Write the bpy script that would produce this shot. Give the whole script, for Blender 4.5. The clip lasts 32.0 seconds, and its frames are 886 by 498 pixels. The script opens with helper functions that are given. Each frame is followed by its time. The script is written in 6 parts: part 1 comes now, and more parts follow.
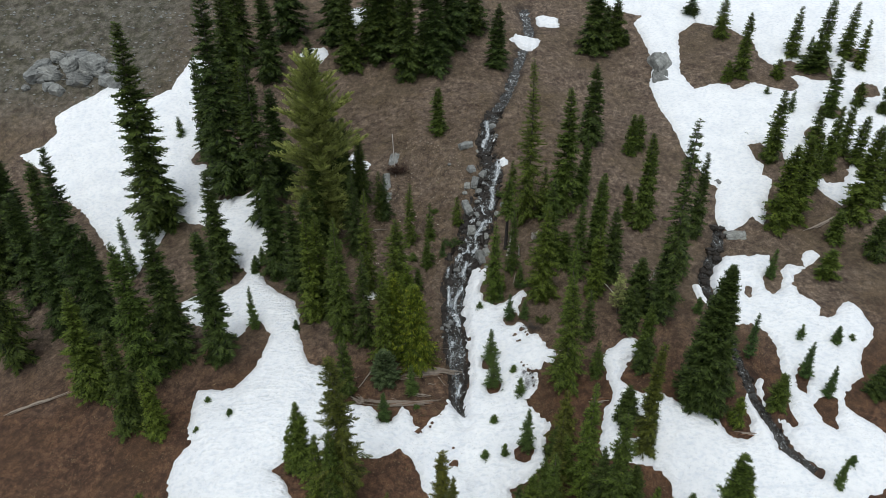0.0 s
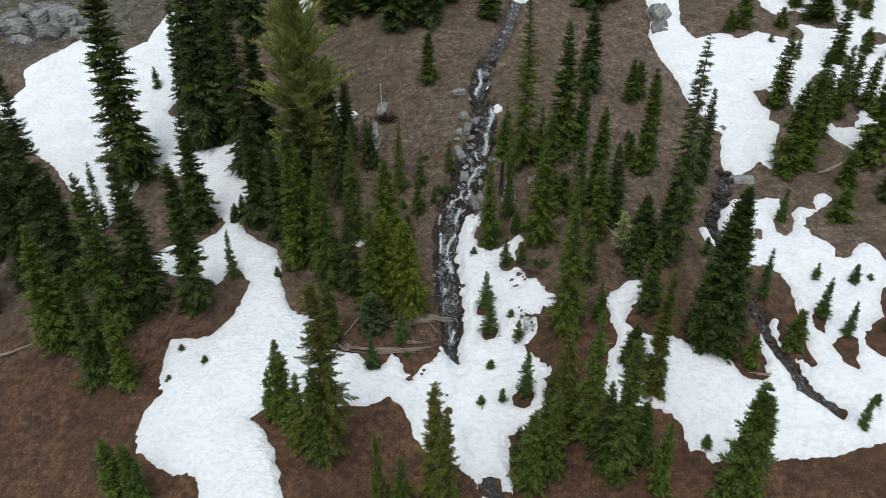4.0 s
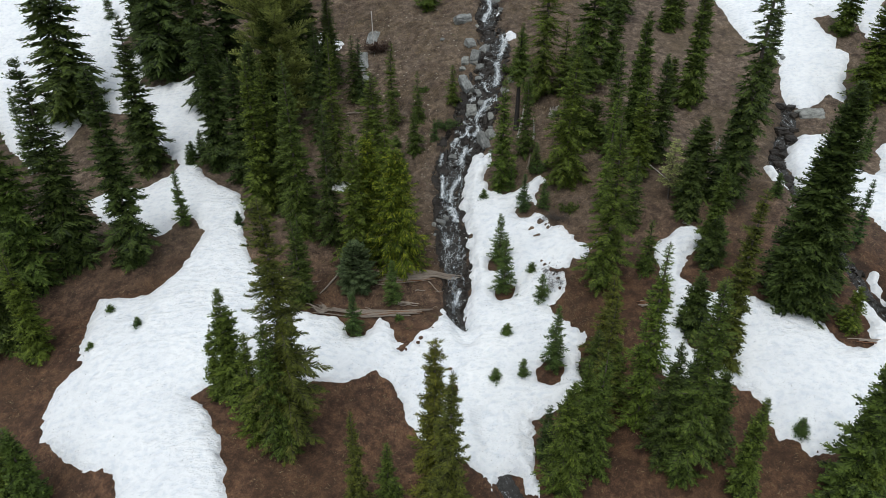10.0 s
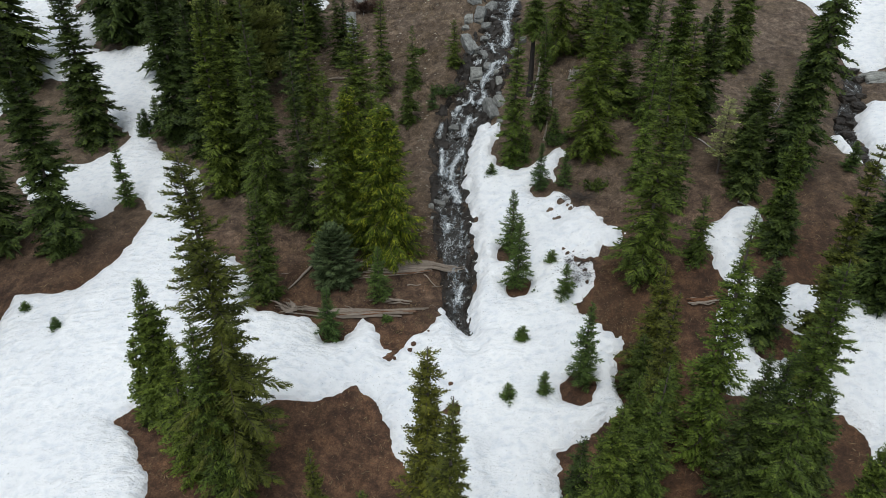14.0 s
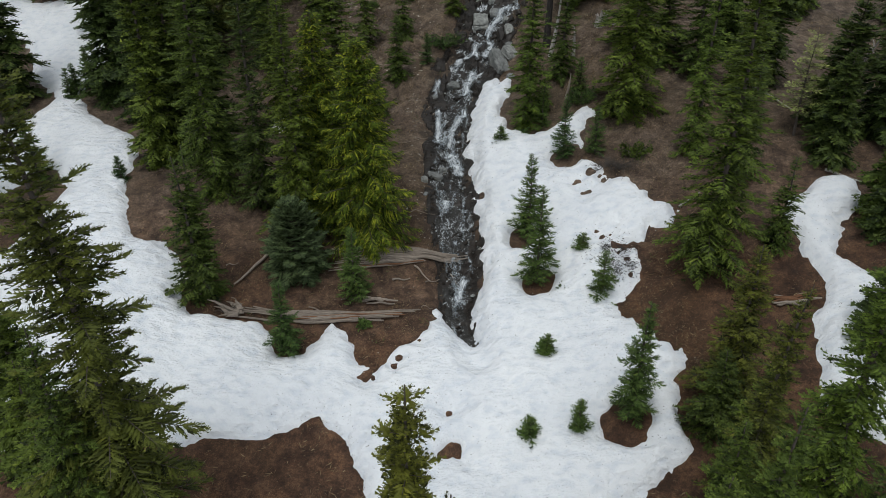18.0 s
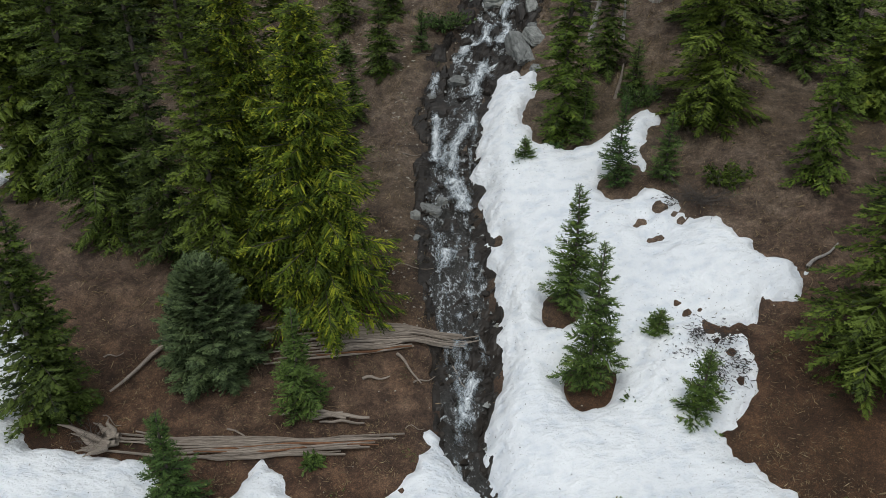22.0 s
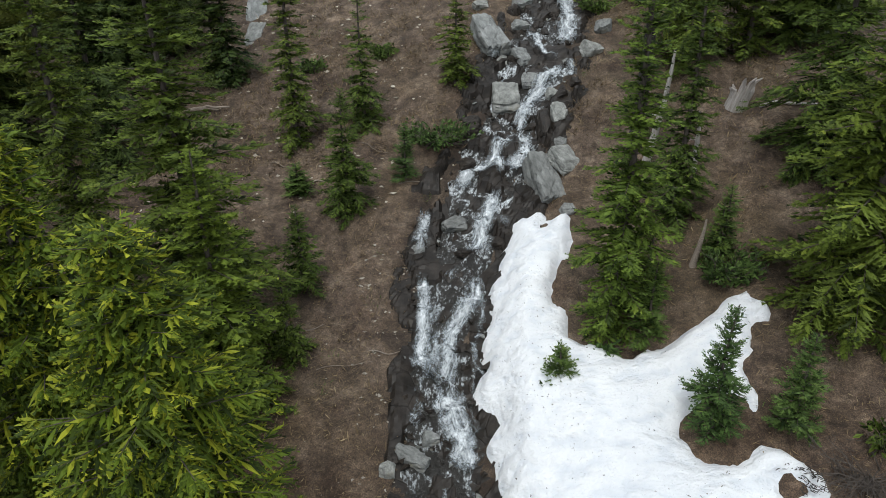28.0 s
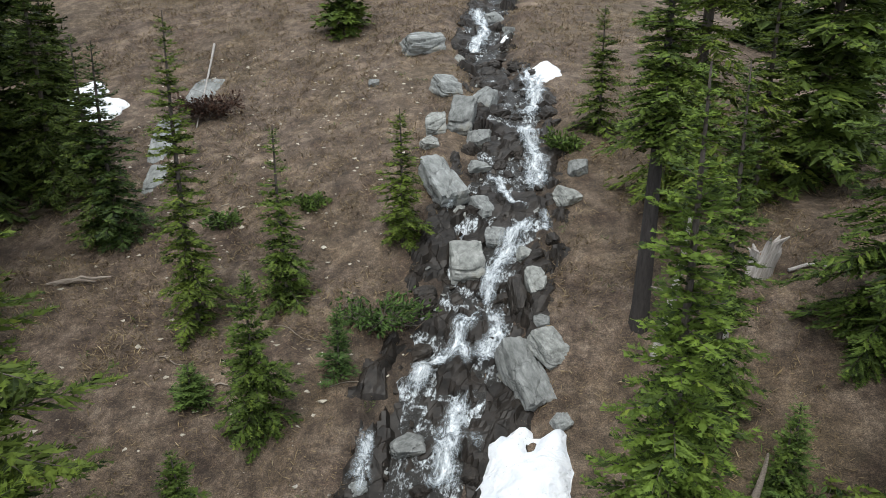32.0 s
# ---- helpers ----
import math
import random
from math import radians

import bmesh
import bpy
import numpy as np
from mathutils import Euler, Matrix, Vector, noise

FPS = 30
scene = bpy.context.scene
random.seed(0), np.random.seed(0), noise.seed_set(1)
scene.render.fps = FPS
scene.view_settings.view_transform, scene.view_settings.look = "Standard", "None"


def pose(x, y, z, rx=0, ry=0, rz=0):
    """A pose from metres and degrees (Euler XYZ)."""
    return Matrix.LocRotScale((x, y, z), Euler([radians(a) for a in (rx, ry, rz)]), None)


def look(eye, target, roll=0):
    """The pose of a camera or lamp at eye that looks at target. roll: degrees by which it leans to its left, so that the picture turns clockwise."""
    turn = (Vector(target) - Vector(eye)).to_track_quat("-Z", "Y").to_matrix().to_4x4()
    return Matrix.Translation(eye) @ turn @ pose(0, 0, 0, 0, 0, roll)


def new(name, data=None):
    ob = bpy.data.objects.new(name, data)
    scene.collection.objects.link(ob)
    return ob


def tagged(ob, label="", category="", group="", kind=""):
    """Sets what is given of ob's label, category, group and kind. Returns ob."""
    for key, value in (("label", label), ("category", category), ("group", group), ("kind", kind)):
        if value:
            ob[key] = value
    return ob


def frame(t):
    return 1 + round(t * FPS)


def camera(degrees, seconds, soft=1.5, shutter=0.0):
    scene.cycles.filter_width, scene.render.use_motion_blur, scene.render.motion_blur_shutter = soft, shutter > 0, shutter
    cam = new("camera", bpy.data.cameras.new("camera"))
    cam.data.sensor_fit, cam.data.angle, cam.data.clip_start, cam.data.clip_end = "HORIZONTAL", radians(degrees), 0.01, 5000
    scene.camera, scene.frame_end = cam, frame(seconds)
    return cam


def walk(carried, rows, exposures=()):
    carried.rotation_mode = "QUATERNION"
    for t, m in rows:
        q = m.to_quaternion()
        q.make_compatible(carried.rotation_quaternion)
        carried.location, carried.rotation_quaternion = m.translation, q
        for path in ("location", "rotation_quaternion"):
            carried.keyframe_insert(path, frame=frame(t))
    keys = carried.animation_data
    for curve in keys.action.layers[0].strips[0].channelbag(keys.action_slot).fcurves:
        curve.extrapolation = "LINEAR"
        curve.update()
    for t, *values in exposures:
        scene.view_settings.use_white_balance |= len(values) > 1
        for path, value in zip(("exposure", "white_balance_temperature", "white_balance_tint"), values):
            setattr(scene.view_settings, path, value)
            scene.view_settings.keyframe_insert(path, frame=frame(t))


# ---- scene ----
cam = camera(65.7, 32.0, soft=0.6)
METRES, EYE, TILT, LEAN, TURN = 60.0, 38.0, -30.0, 0.0, 0.0
ROWS = [
    (0.0, 0.0, 0.0, 0.0, 0.0, 0.0, -0.0),
    (0.5, -0.0009, 0.0063, -0.0096, -0.18, -0.01, 0.07),
    (1.0, -0.0008, 0.0118, -0.0208, -0.29, 0.04, 0.13),
    (1.5, 0.0002, 0.0181, -0.0322, -0.36, 0.06, 0.18),
    (2.0, 0.0004, 0.0251, -0.0434, -0.46, 0.04, 0.23),
    (2.5, 0.0003, 0.0333, -0.0546, -0.54, 0.04, 0.27),
    (3.0, 0.0003, 0.0429, -0.0652, -0.6, 0.03, 0.31),
    (3.5, -0.0002, 0.0539, -0.0752, -0.67, 0.03, 0.34),
    (5.5, -0.0016, 0.1066, -0.1097, -0.82, -0.04, 0.34),
    (6.0, -0.0015, 0.1211, -0.1165, -0.79, -0.05, 0.35),
    (6.5, -0.0014, 0.1367, -0.1227, -0.77, -0.06, 0.35),
    (7.0, -0.0016, 0.1532, -0.1281, -0.79, -0.06, 0.34),
    (7.5, -0.0017, 0.1706, -0.1325, -0.77, -0.07, 0.35),
    (8.0, -0.0022, 0.1883, -0.1363, -0.75, -0.08, 0.34),
    (8.5, -0.0024, 0.2066, -0.14, -0.73, -0.1, 0.31),
    (9.0, -0.0019, 0.225, -0.1441, -0.7, -0.08, 0.31),
    (9.5, -0.001, 0.243, -0.1476, -0.67, -0.07, 0.3),
    (10.0, -0.0001, 0.2609, -0.1503, -0.64, -0.06, 0.28),
    (10.5, 0.0005, 0.2788, -0.1527, -0.62, -0.01, 0.26),
    (11.0, 0.0008, 0.2967, -0.1547, -0.6, -0.03, 0.24),
    (11.5, 0.001, 0.3152, -0.1574, -0.58, -0.02, 0.21),
    (12.0, 0.0011, 0.3333, -0.1602, -0.56, 0.02, 0.22),
    (12.5, 0.0016, 0.3511, -0.1621, -0.54, 0.03, 0.22),
    (13.0, 0.0026, 0.3682, -0.1636, -0.52, 0.06, 0.21),
    (13.5, 0.0032, 0.3847, -0.1643, -0.51, 0.08, 0.2),
    (14.0, 0.0039, 0.3999, -0.1651, -0.5, 0.1, 0.19),
    (14.5, 0.0044, 0.4164, -0.1667, -0.48, 0.12, 0.18),
    (16.5, 0.006, 0.4812, -0.1716, -0.4, -0.1, 0.21),
    (17.0, 0.0069, 0.4989, -0.1733, -0.42, -0.08, 0.22),
    (17.5, 0.0075, 0.518, -0.1747, -0.43, -0.08, 0.26),
    (18.0, 0.008, 0.54, -0.1746, -0.46, -0.08, 0.26),
    (18.5, 0.008, 0.5639, -0.174, -0.49, -0.08, 0.25),
    (19.0, 0.0088, 0.5882, -0.1728, -0.43, -0.09, 0.28),
    (19.5, 0.0088, 0.6123, -0.1714, -0.5, -0.13, 0.22),
    (20.0, 0.0096, 0.6344, -0.1684, -0.42, -0.11, 0.22),
    (20.5, 0.0101, 0.6537, -0.1625, -0.37, -0.13, 0.19),
    (21.0, 0.0107, 0.6708, -0.1565, -0.33, -0.09, 0.17),
    (21.5, 0.011, 0.6858, -0.1492, -0.31, -0.05, 0.17),
    (22.0, 0.0116, 0.6989, -0.1406, -0.21, 0.04, 0.19),
    (22.5, 0.0119, 0.711, -0.1324, -0.17, 0.13, 0.22),
    (23.0, 0.0128, 0.7223, -0.1246, -0.04, 0.12, 0.22),
    (23.5, 0.0136, 0.7331, -0.1175, 0.03, 0.07, 0.23),
    (24.0, 0.014, 0.744, -0.1106, 0.0, -0.04, 0.23),
    (24.5, 0.0149, 0.7549, -0.1042, 0.07, -0.22, 0.22),
    (26.5, 0.0172, 0.7976, -0.0794, 0.14, 0.17, 0.22),
    (27.0, 0.0173, 0.8083, -0.0735, 0.14, 1.01, 0.22),
    (27.5, 0.0174, 0.8189, -0.0676, 0.15, 2.06, 0.2),
    (28.0, 0.0178, 0.8293, -0.0617, 0.16, 3.08, 0.2),
    (28.5, 0.018, 0.8397, -0.0557, -0.14, 4.12, 0.36),
    (29.0, 0.0183, 0.8502, -0.0493, -0.57, 5.19, 0.61),
    (29.5, 0.0182, 0.8608, -0.0427, -1.02, 6.29, 0.88),
    (30.0, 0.0182, 0.8706, -0.0367, -1.3, 7.4, 1.04),
    (30.5, 0.0183, 0.8795, -0.0314, -1.78, 8.49, 1.29),
    (31.0, 0.0184, 0.8877, -0.0267, -2.44, 9.61, 1.64),
    (31.5, 0.0184, 0.8952, -0.0224, -3.18, 10.71, 2.12),
    (32.0, 0.0186, 0.9023, -0.0185, -3.9, 11.8, 2.57),
]
walk(cam, [(t, pose(0, 0, EYE, TILT, LEAN, TURN) @ pose(METRES * x, METRES * y, METRES * z, 90 + pitch, roll, yaw)) for t, x, y, z, yaw, pitch, roll in ROWS],
     exposures=[(0, 0.1), (9, 0.16), (14, 0.14), (19, -0.04), (21, 0.04), (24, 0.36), (28, 0.58), (30, 0.88), (32, 0.96)])

# world: a flat overcast sky, with one wide soft sun behind the cloud
world = bpy.data.worlds.new("overcast")
scene.world = world
world.use_nodes = True
wn, wl = world.node_tree.nodes, world.node_tree.links
bg = wn["Background"]
sky = wn.new("ShaderNodeTexSky")
sky.sky_type, sky.sun_disc = "NISHITA", False
sky.sun_elevation, sky.sun_rotation = radians(58), radians(200)
sky.dust_density = 4.0
veil = wn.new("ShaderNodeMix")
veil.data_type = "RGBA"
veil.inputs[0].default_value = 0.8
veil.inputs[7].default_value = (7.9, 8.6, 9.2, 1)
wl.new(sky.outputs[0], veil.inputs[6])
wl.new(veil.outputs[2], bg.inputs[0])
bg.inputs[1].default_value = 0.1
sun = new("sun", bpy.data.lights.new("sun", "SUN"))
sun.data.energy, sun.data.angle, sun.data.color = 1.1, radians(24), (0.96, 0.98, 0.95)
sun.matrix_world = look((0, 0, 60), (14, 36, -40))

# ---------------------------------------------------------------- materials
MATS = {}


def ramp(nt, fac, stops):
    r = nt.nodes.new("ShaderNodeValToRGB")
    el = r.color_ramp.elements
    while len(el) < len(stops):
        el.new(0.5)
    for e, (p, c) in zip(el, stops):
        e.position, e.color = p, (*c, 1)
    nt.links.new(fac, r.inputs[0])
    return r.outputs[0]


def tex_noise(nt, scale, detail=4, rough=0.6, vec=None, stretch=None):
    n = nt.nodes.new("ShaderNodeTexNoise")
    n.inputs["Scale"].default_value, n.inputs["Detail"].default_value, n.inputs["Roughness"].default_value = scale, detail, rough
    if vec is None:
        vec = nt.nodes.new("ShaderNodeTexCoord").outputs["Object"]
    if stretch:
        m = nt.nodes.new("ShaderNodeMapping")
        m.inputs["Scale"].default_value = stretch
        nt.links.new(vec, m.inputs[0])
        vec = m.outputs[0]
    nt.links.new(vec, n.inputs["Vector"])
    return n.outputs[0]


def mix(nt, fac, a, b, mode="MIX"):
    m = nt.nodes.new("ShaderNodeMix")
    m.data_type, m.blend_type = "RGBA", mode
    for i, v in ((0, fac), (6, a), (7, b)):
        if isinstance(v, (int, float)):
            m.inputs[i].default_value = v
        elif isinstance(v, tuple):
            m.inputs[i].default_value = (*v, 1)
        else:
            nt.links.new(v, m.inputs[i])
    return m.outputs[2]


def mat(name, rough=0.9):
    m = bpy.data.materials.new(name)
    m.use_nodes = True
    MATS[name] = m
    b = m.node_tree.nodes["Principled BSDF"]
    b.inputs["Roughness"].default_value = rough
    return m, m.node_tree, b


def bump(nt, b, height, strength=0.5, dist=0.05):
    n = nt.nodes.new("ShaderNodeBump")
    n.inputs["Strength"].default_value, n.inputs["Distance"].default_value = strength, dist
    nt.links.new(height, n.inputs["Height"])
    nt.links.new(n.outputs[0], b.inputs["Normal"])


def mth(nt, op, a, b=0.0, clamp=False):
    m = nt.nodes.new("ShaderNodeMath")
    m.operation, m.use_clamp = op, clamp
    for i, v in ((0, a), (1, b)):
        if isinstance(v, (int, float)):
            m.inputs[i].default_value = v
        else:
            nt.links.new(v, m.inputs[i])
    return m.outputs[0]


# dry alpine turf: brown dead heath and grass, some green, stones uphill on the west side
m, nt, b = mat("turf", 0.95)
big = tex_noise(nt, 0.13, 5)
mid = tex_noise(nt, 1.9, 7, 0.75)
fine = tex_noise(nt, 9.0, 6, 0.75)
col = ramp(nt, mid, [(0.3, (0.038, 0.027, 0.020)), (0.44, (0.094, 0.068, 0.051)), (0.54, (0.160, 0.121, 0.094)), (0.7, (0.28, 0.225, 0.18))])
col = mix(nt, ramp(nt, big, [(0.45, (0, 0, 0)), (0.62, (0.6, 0.6, 0.6))]), col, mix(nt, mid, (0.055, 0.046, 0.024), (0.14, 0.098, 0.06)))
col = mix(nt, 0.75, col, ramp(nt, fine, [(0.3, (0.35, 0.33, 0.32)), (0.55, (1, 1, 1)), (0.8, (1.6, 1.5, 1.4))]), "MULTIPLY")
sep = nt.nodes.new("ShaderNodeSeparateXYZ")
nt.links.new(nt.nodes.new("ShaderNodeTexCoord").outputs["Object"], sep.inputs[0])
scree = mth(nt, "MULTIPLY", mth(nt, "MULTIPLY_ADD", sep.outputs[0], -0.08), 1.0)
scree.node.inputs[0].links[0].from_node.inputs[2].default_value = -2.2
up = mth(nt, "MULTIPLY_ADD", sep.outputs[1], 0.12)
up.node.inputs[2].default_value = -9.6
where = mth(nt, "MULTIPLY", mth(nt, "MAXIMUM", mth(nt, "MINIMUM", scree, 1.0), 0.0), mth(nt, "MAXIMUM", mth(nt, "MINIMUM", up, 1.0), 0.0))
gr = mix(nt, ramp(nt, tex_noise(nt, 0.9, 6, 0.7), [(0.42, (0, 0, 0)), (0.58, (1, 1, 1))]), (0.05, 0.048, 0.03), (0.13, 0.122, 0.105))
gr = mix(nt, 0.7, gr, ramp(nt, fine, [(0.3, (0.4, 0.4, 0.4)), (0.7, (1.5, 1.5, 1.5))]), "MULTIPLY")
wet = mth(nt, "ADD", mth(nt, "MULTIPLY_ADD", sep.outputs[1], -0.11), mth(nt, "MULTIPLY", big, 1.4), True)
wet.node.inputs[0].links[0].from_node.inputs[2].default_value = 5.1
col = mix(nt, wet, col, mix(nt, 1.0, col, (0.72, 0.50, 0.365), "MULTIPLY"))
bank = nt.nodes.new("ShaderNodeAttribute")
bank.attribute_name = "soaked"
col = mix(nt, mth(nt, "MULTIPLY", bank.outputs["Fac"], ramp(nt, mid, [(0.35, (1, 1, 1)), (0.62, (0.5, 0.5, 0.5))])), col, mix(nt, fine, (0.018, 0.013, 0.010), (0.05, 0.036, 0.027)))
col = mix(nt, where, col, gr)
col = mix(nt, 1.0, col, (0.92, 0.905, 0.86), "MULTIPLY")
col = mix(nt, 0.85, col, ramp(nt, tex_noise(nt, 38, 3, 0.85), [(0.36, (0.36, 0.34, 0.33)), (0.5, (0.92, 0.92, 0.92)), (0.66, (1.95, 1.88, 1.76))]), "MULTIPLY")
col = mix(nt, 1.0, col, ramp(nt, tex_noise(nt, 0.75, 5, 0.7), [(0.34, (0.62, 0.55, 0.52)), (0.5, (1, 1, 1)), (0.64, (1.28, 1.25, 1.2))]), "MULTIPLY")
nt.links.new(col, b.inputs["Base Color"])
bump(nt, b, mix(nt, 0.5, fine, tex_noise(nt, 30, 4, 0.8)), 0.9, 0.08)

# old snow: dished into cups, grey-blue shade painted into the hollows, specked with needles and grit
m, nt, b = mat("snow", 0.6)
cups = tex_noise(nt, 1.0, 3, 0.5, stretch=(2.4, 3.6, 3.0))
grain = tex_noise(nt, 12, 5, 0.75)
col = ramp(nt, tex_noise(nt, 0.45, 5), [(0.3, (0.78, 0.80, 0.83)), (0.7, (0.89, 0.90, 0.91))])
# shading of the cups put into the colour: lows of the bump noise go blue-grey
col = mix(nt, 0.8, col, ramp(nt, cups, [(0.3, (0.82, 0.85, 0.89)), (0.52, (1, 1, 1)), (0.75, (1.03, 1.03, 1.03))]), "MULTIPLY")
spk = ramp(nt, tex_noise(nt, 13, 2, 0.9), [(0.67, (0, 0, 0)), (0.71, (1, 1, 1))])
spk = mix(nt, ramp(nt, tex_noise(nt, 0.35, 3), [(0.40, (0.15, 0.15, 0.15)), (0.60, (1, 1, 1))]), (0, 0, 0), spk)
col = mix(nt, spk, col, (0.12, 0.09, 0.06))
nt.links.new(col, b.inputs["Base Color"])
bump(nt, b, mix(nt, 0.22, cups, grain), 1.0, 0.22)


def rock_material(name, dark, light, rough, lichen):
    m, nt, b = mat(name, rough)
    b.inputs["Specular IOR Level"].default_value = 0.22
    rnd = nt.nodes.new("ShaderNodeObjectInfo").outputs["Random"]
    n = tex_noise(nt, 2.6, 8, 0.7)
    col = ramp(nt, n, [(0.3, dark), (0.7, light)])
    col = mix(nt, 0.6, col, ramp(nt, tex_noise(nt, 16, 6, 0.8), [(0.3, (0.5, 0.5, 0.5)), (0.7, (1.35, 1.35, 1.35))]), "MULTIPLY")
    col = mix(nt, 0.55, col, ramp(nt, rnd, [(0, (0.6, 0.58, 0.56)), (0.5, (1, 1, 1)), (1, (1.3, 1.25, 1.15))]), "MULTIPLY")
    if lichen:
        col = mix(nt, ramp(nt, tex_noise(nt, 1.3, 5), [(0.58, (0, 0, 0)), (0.68, (0.5, 0.5, 0.5))]), col, (0.16, 0.13, 0.07))
    crack = nt.nodes.new("ShaderNodeTexVoronoi")
    crack.feature = "DISTANCE_TO_EDGE"
    crack.inputs["Scale"].default_value = 1.3
    bent = nt.nodes.new("ShaderNodeVectorMath")
    bent.operation = "ADD"
    wn_ = nt.nodes.new("ShaderNodeTexNoise")
    wn_.inputs["Scale"].default_value, wn_.inputs["Detail"].default_value = 2.2, 4
    nt.links.new(nt.nodes.new("ShaderNodeTexCoord").outputs["Object"], bent.inputs[0])
    nt.links.new(wn_.outputs["Color"], bent.inputs[1])
    nt.links.new(bent.outputs[0], crack.inputs["Vector"])
    line = ramp(nt, crack.outputs["Distance"], [(0.0, (0.35, 0.35, 0.35)), (0.02, (1, 1, 1))])
    col = mix(nt, 0.4, col, line, "MULTIPLY")
    nt.links.new(col, b.inputs["Base Color"])
    bump(nt, b, mix(nt, 0.5, n, line), 0.6, 0.06)


rock_material("dry_rock", (0.10, 0.105, 0.10), (0.36, 0.37, 0.36), 0.85, True)
rock_material("wet_rock", (0.008, 0.007, 0.006), (0.052, 0.043, 0.036), 0.45, False)
rock_material("pale_stone", (0.30, 0.27, 0.22), (0.5, 0.46, 0.4), 0.9, False)


def needle_material(name, dark, light, tip, rough=0.6, fresh=0.95):
    m, nt, b = mat(name, rough)
    isl = nt.nodes.new("ShaderNodeNewGeometry").outputs["Random Per Island"]
    rnd = nt.nodes.new("ShaderNodeObjectInfo").outputs["Random"]
    col = ramp(nt, isl, [(0.0, dark), (0.55, light), (fresh, light), (1.0, tip)])
    col = mix(nt, 0.8, col, ramp(nt, rnd, [(0, (0.72, 0.82, 0.9)), (0.5, (1, 1, 1)), (1, (1.15, 1.1, 0.88))]), "MULTIPLY")
    col = mix(nt, 0.5, col, ramp(nt, tex_noise(nt, 2.3, 4), [(0.30, (0.46, 0.50, 0.50)), (0.70, (1.5, 1.45, 1.05))]), "MULTIPLY")
    nt.links.new(col, b.inputs["Base Color"])
    b.inputs["Specular IOR Level"].default_value = 0.16
    tr = nt.nodes.new("ShaderNodeBsdfTranslucent")
    nt.links.new(col, tr.inputs[0])
    ms = nt.nodes.new("ShaderNodeMixShader")
    ms.inputs[0].default_value = 0.07
    nt.links.new(b.outputs[0], ms.inputs[1])
    nt.links.new(tr.outputs[0], ms.inputs[2])
    nt.links.new(ms.outputs[0], nt.nodes["Material Output"].inputs[0])


needle_material("fir_needles", (0.0112, 0.0192, 0.005), (0.093, 0.131, 0.024), (0.17, 0.205, 0.038))
needle_material("olive_needles", (0.0149, 0.018, 0.005), (0.113, 0.122, 0.022), (0.19, 0.187, 0.035))
needle_material("dark_needles", (0.0081, 0.0155, 0.0056), (0.062, 0.090, 0.022), (0.11, 0.14, 0.032))
needle_material("young_needles", (0.0161, 0.031, 0.0099), (0.095, 0.150, 0.042), (0.16, 0.20, 0.05))
needle_material("green_needles", (0.0136, 0.0248, 0.0056), (0.116, 0.166, 0.027), (0.20, 0.245, 0.04))
needle_material("cedar_fronds", (0.0149, 0.0248, 0.0043), (0.110, 0.150, 0.014), (0.36, 0.35, 0.028), 0.6, 0.66)
needle_material("pine_needles", (0.06, 0.08, 0.03), (0.29, 0.33, 0.115), (0.38, 0.42, 0.16))
needle_material("blue_needles", (0.0211, 0.0347, 0.0161), (0.115, 0.155, 0.072), (0.18, 0.22, 0.10))
needle_material("red_dead_needles", (0.04, 0.022, 0.018), (0.085, 0.045, 0.034), (0.12, 0.07, 0.05))
needle_material("dry_blades", (0.10, 0.070, 0.048), (0.25, 0.19, 0.13), (0.40, 0.33, 0.24), 0.9)


def wood_material(name, dark, light, scale, rough=0.9):
    m, nt, b = mat(name, rough)
    n = tex_noise(nt, 5, 8, 0.7, stretch=scale)
    col = ramp(nt, n, [(0.3, dark), (0.7, light)])
    rnd = nt.nodes.new("ShaderNodeObjectInfo").outputs["Random"]
    col = mix(nt, 0.5, col, ramp(nt, rnd, [(0, (0.65, 0.6, 0.55)), (1, (1.25, 1.2, 1.15))]), "MULTIPLY")
    nt.links.new(col, b.inputs["Base Color"])
    bump(nt, b, n, 0.8, 0.03)


wood_material("bark", (0.035, 0.028, 0.024), (0.13, 0.11, 0.095), (4, 4, 0.8))
wood_material("dark_bark", (0.012, 0.010, 0.009), (0.05, 0.043, 0.04), (4, 4, 0.8))
wood_material("weathered_wood", (0.13, 0.105, 0.085), (0.40, 0.345, 0.29), (0.5, 9, 9))
wood_material("bleached_wood", (0.22, 0.20, 0.185), (0.52, 0.50, 0.48), (6, 6, 0.6))
wood_material("red_rot", (0.09, 0.04, 0.022), (0.24, 0.12, 0.06), (2, 6, 6))

# stream water: clear and dark where it runs, broken white where it falls
m, nt, b = mat("water", 0.12)
uv = nt.nodes.new("ShaderNodeUVMap").outputs[0]
f1 = tex_noise(nt, 1.0, 6, 0.7, uv, (3.6, 2.4, 1))
f2 = tex_noise(nt, 1.0, 5, 0.7, uv, (17, 11, 1))
f1.node.inputs["Distortion"].default_value = 1.2
att = nt.nodes.new("ShaderNodeAttribute")
att.attribute_name = "fall"
foam = mth(nt, "ADD", mth(nt, "MULTIPLY", f1, 0.55), mth(nt, "MULTIPLY", f2, 0.45))
foam = mth(nt, "ADD", foam, mth(nt, "MULTIPLY", att.outputs["Fac"], 0.13))
fm = ramp(nt, foam, [(0.575, (0, 0, 0)), (0.64, (0.4, 0.4, 0.4)), (0.71, (1, 1, 1))])
col = mix(nt, fm, mix(nt, f1, (0.008, 0.008, 0.008), (0.05, 0.046, 0.040)), (0.70, 0.75, 0.78))
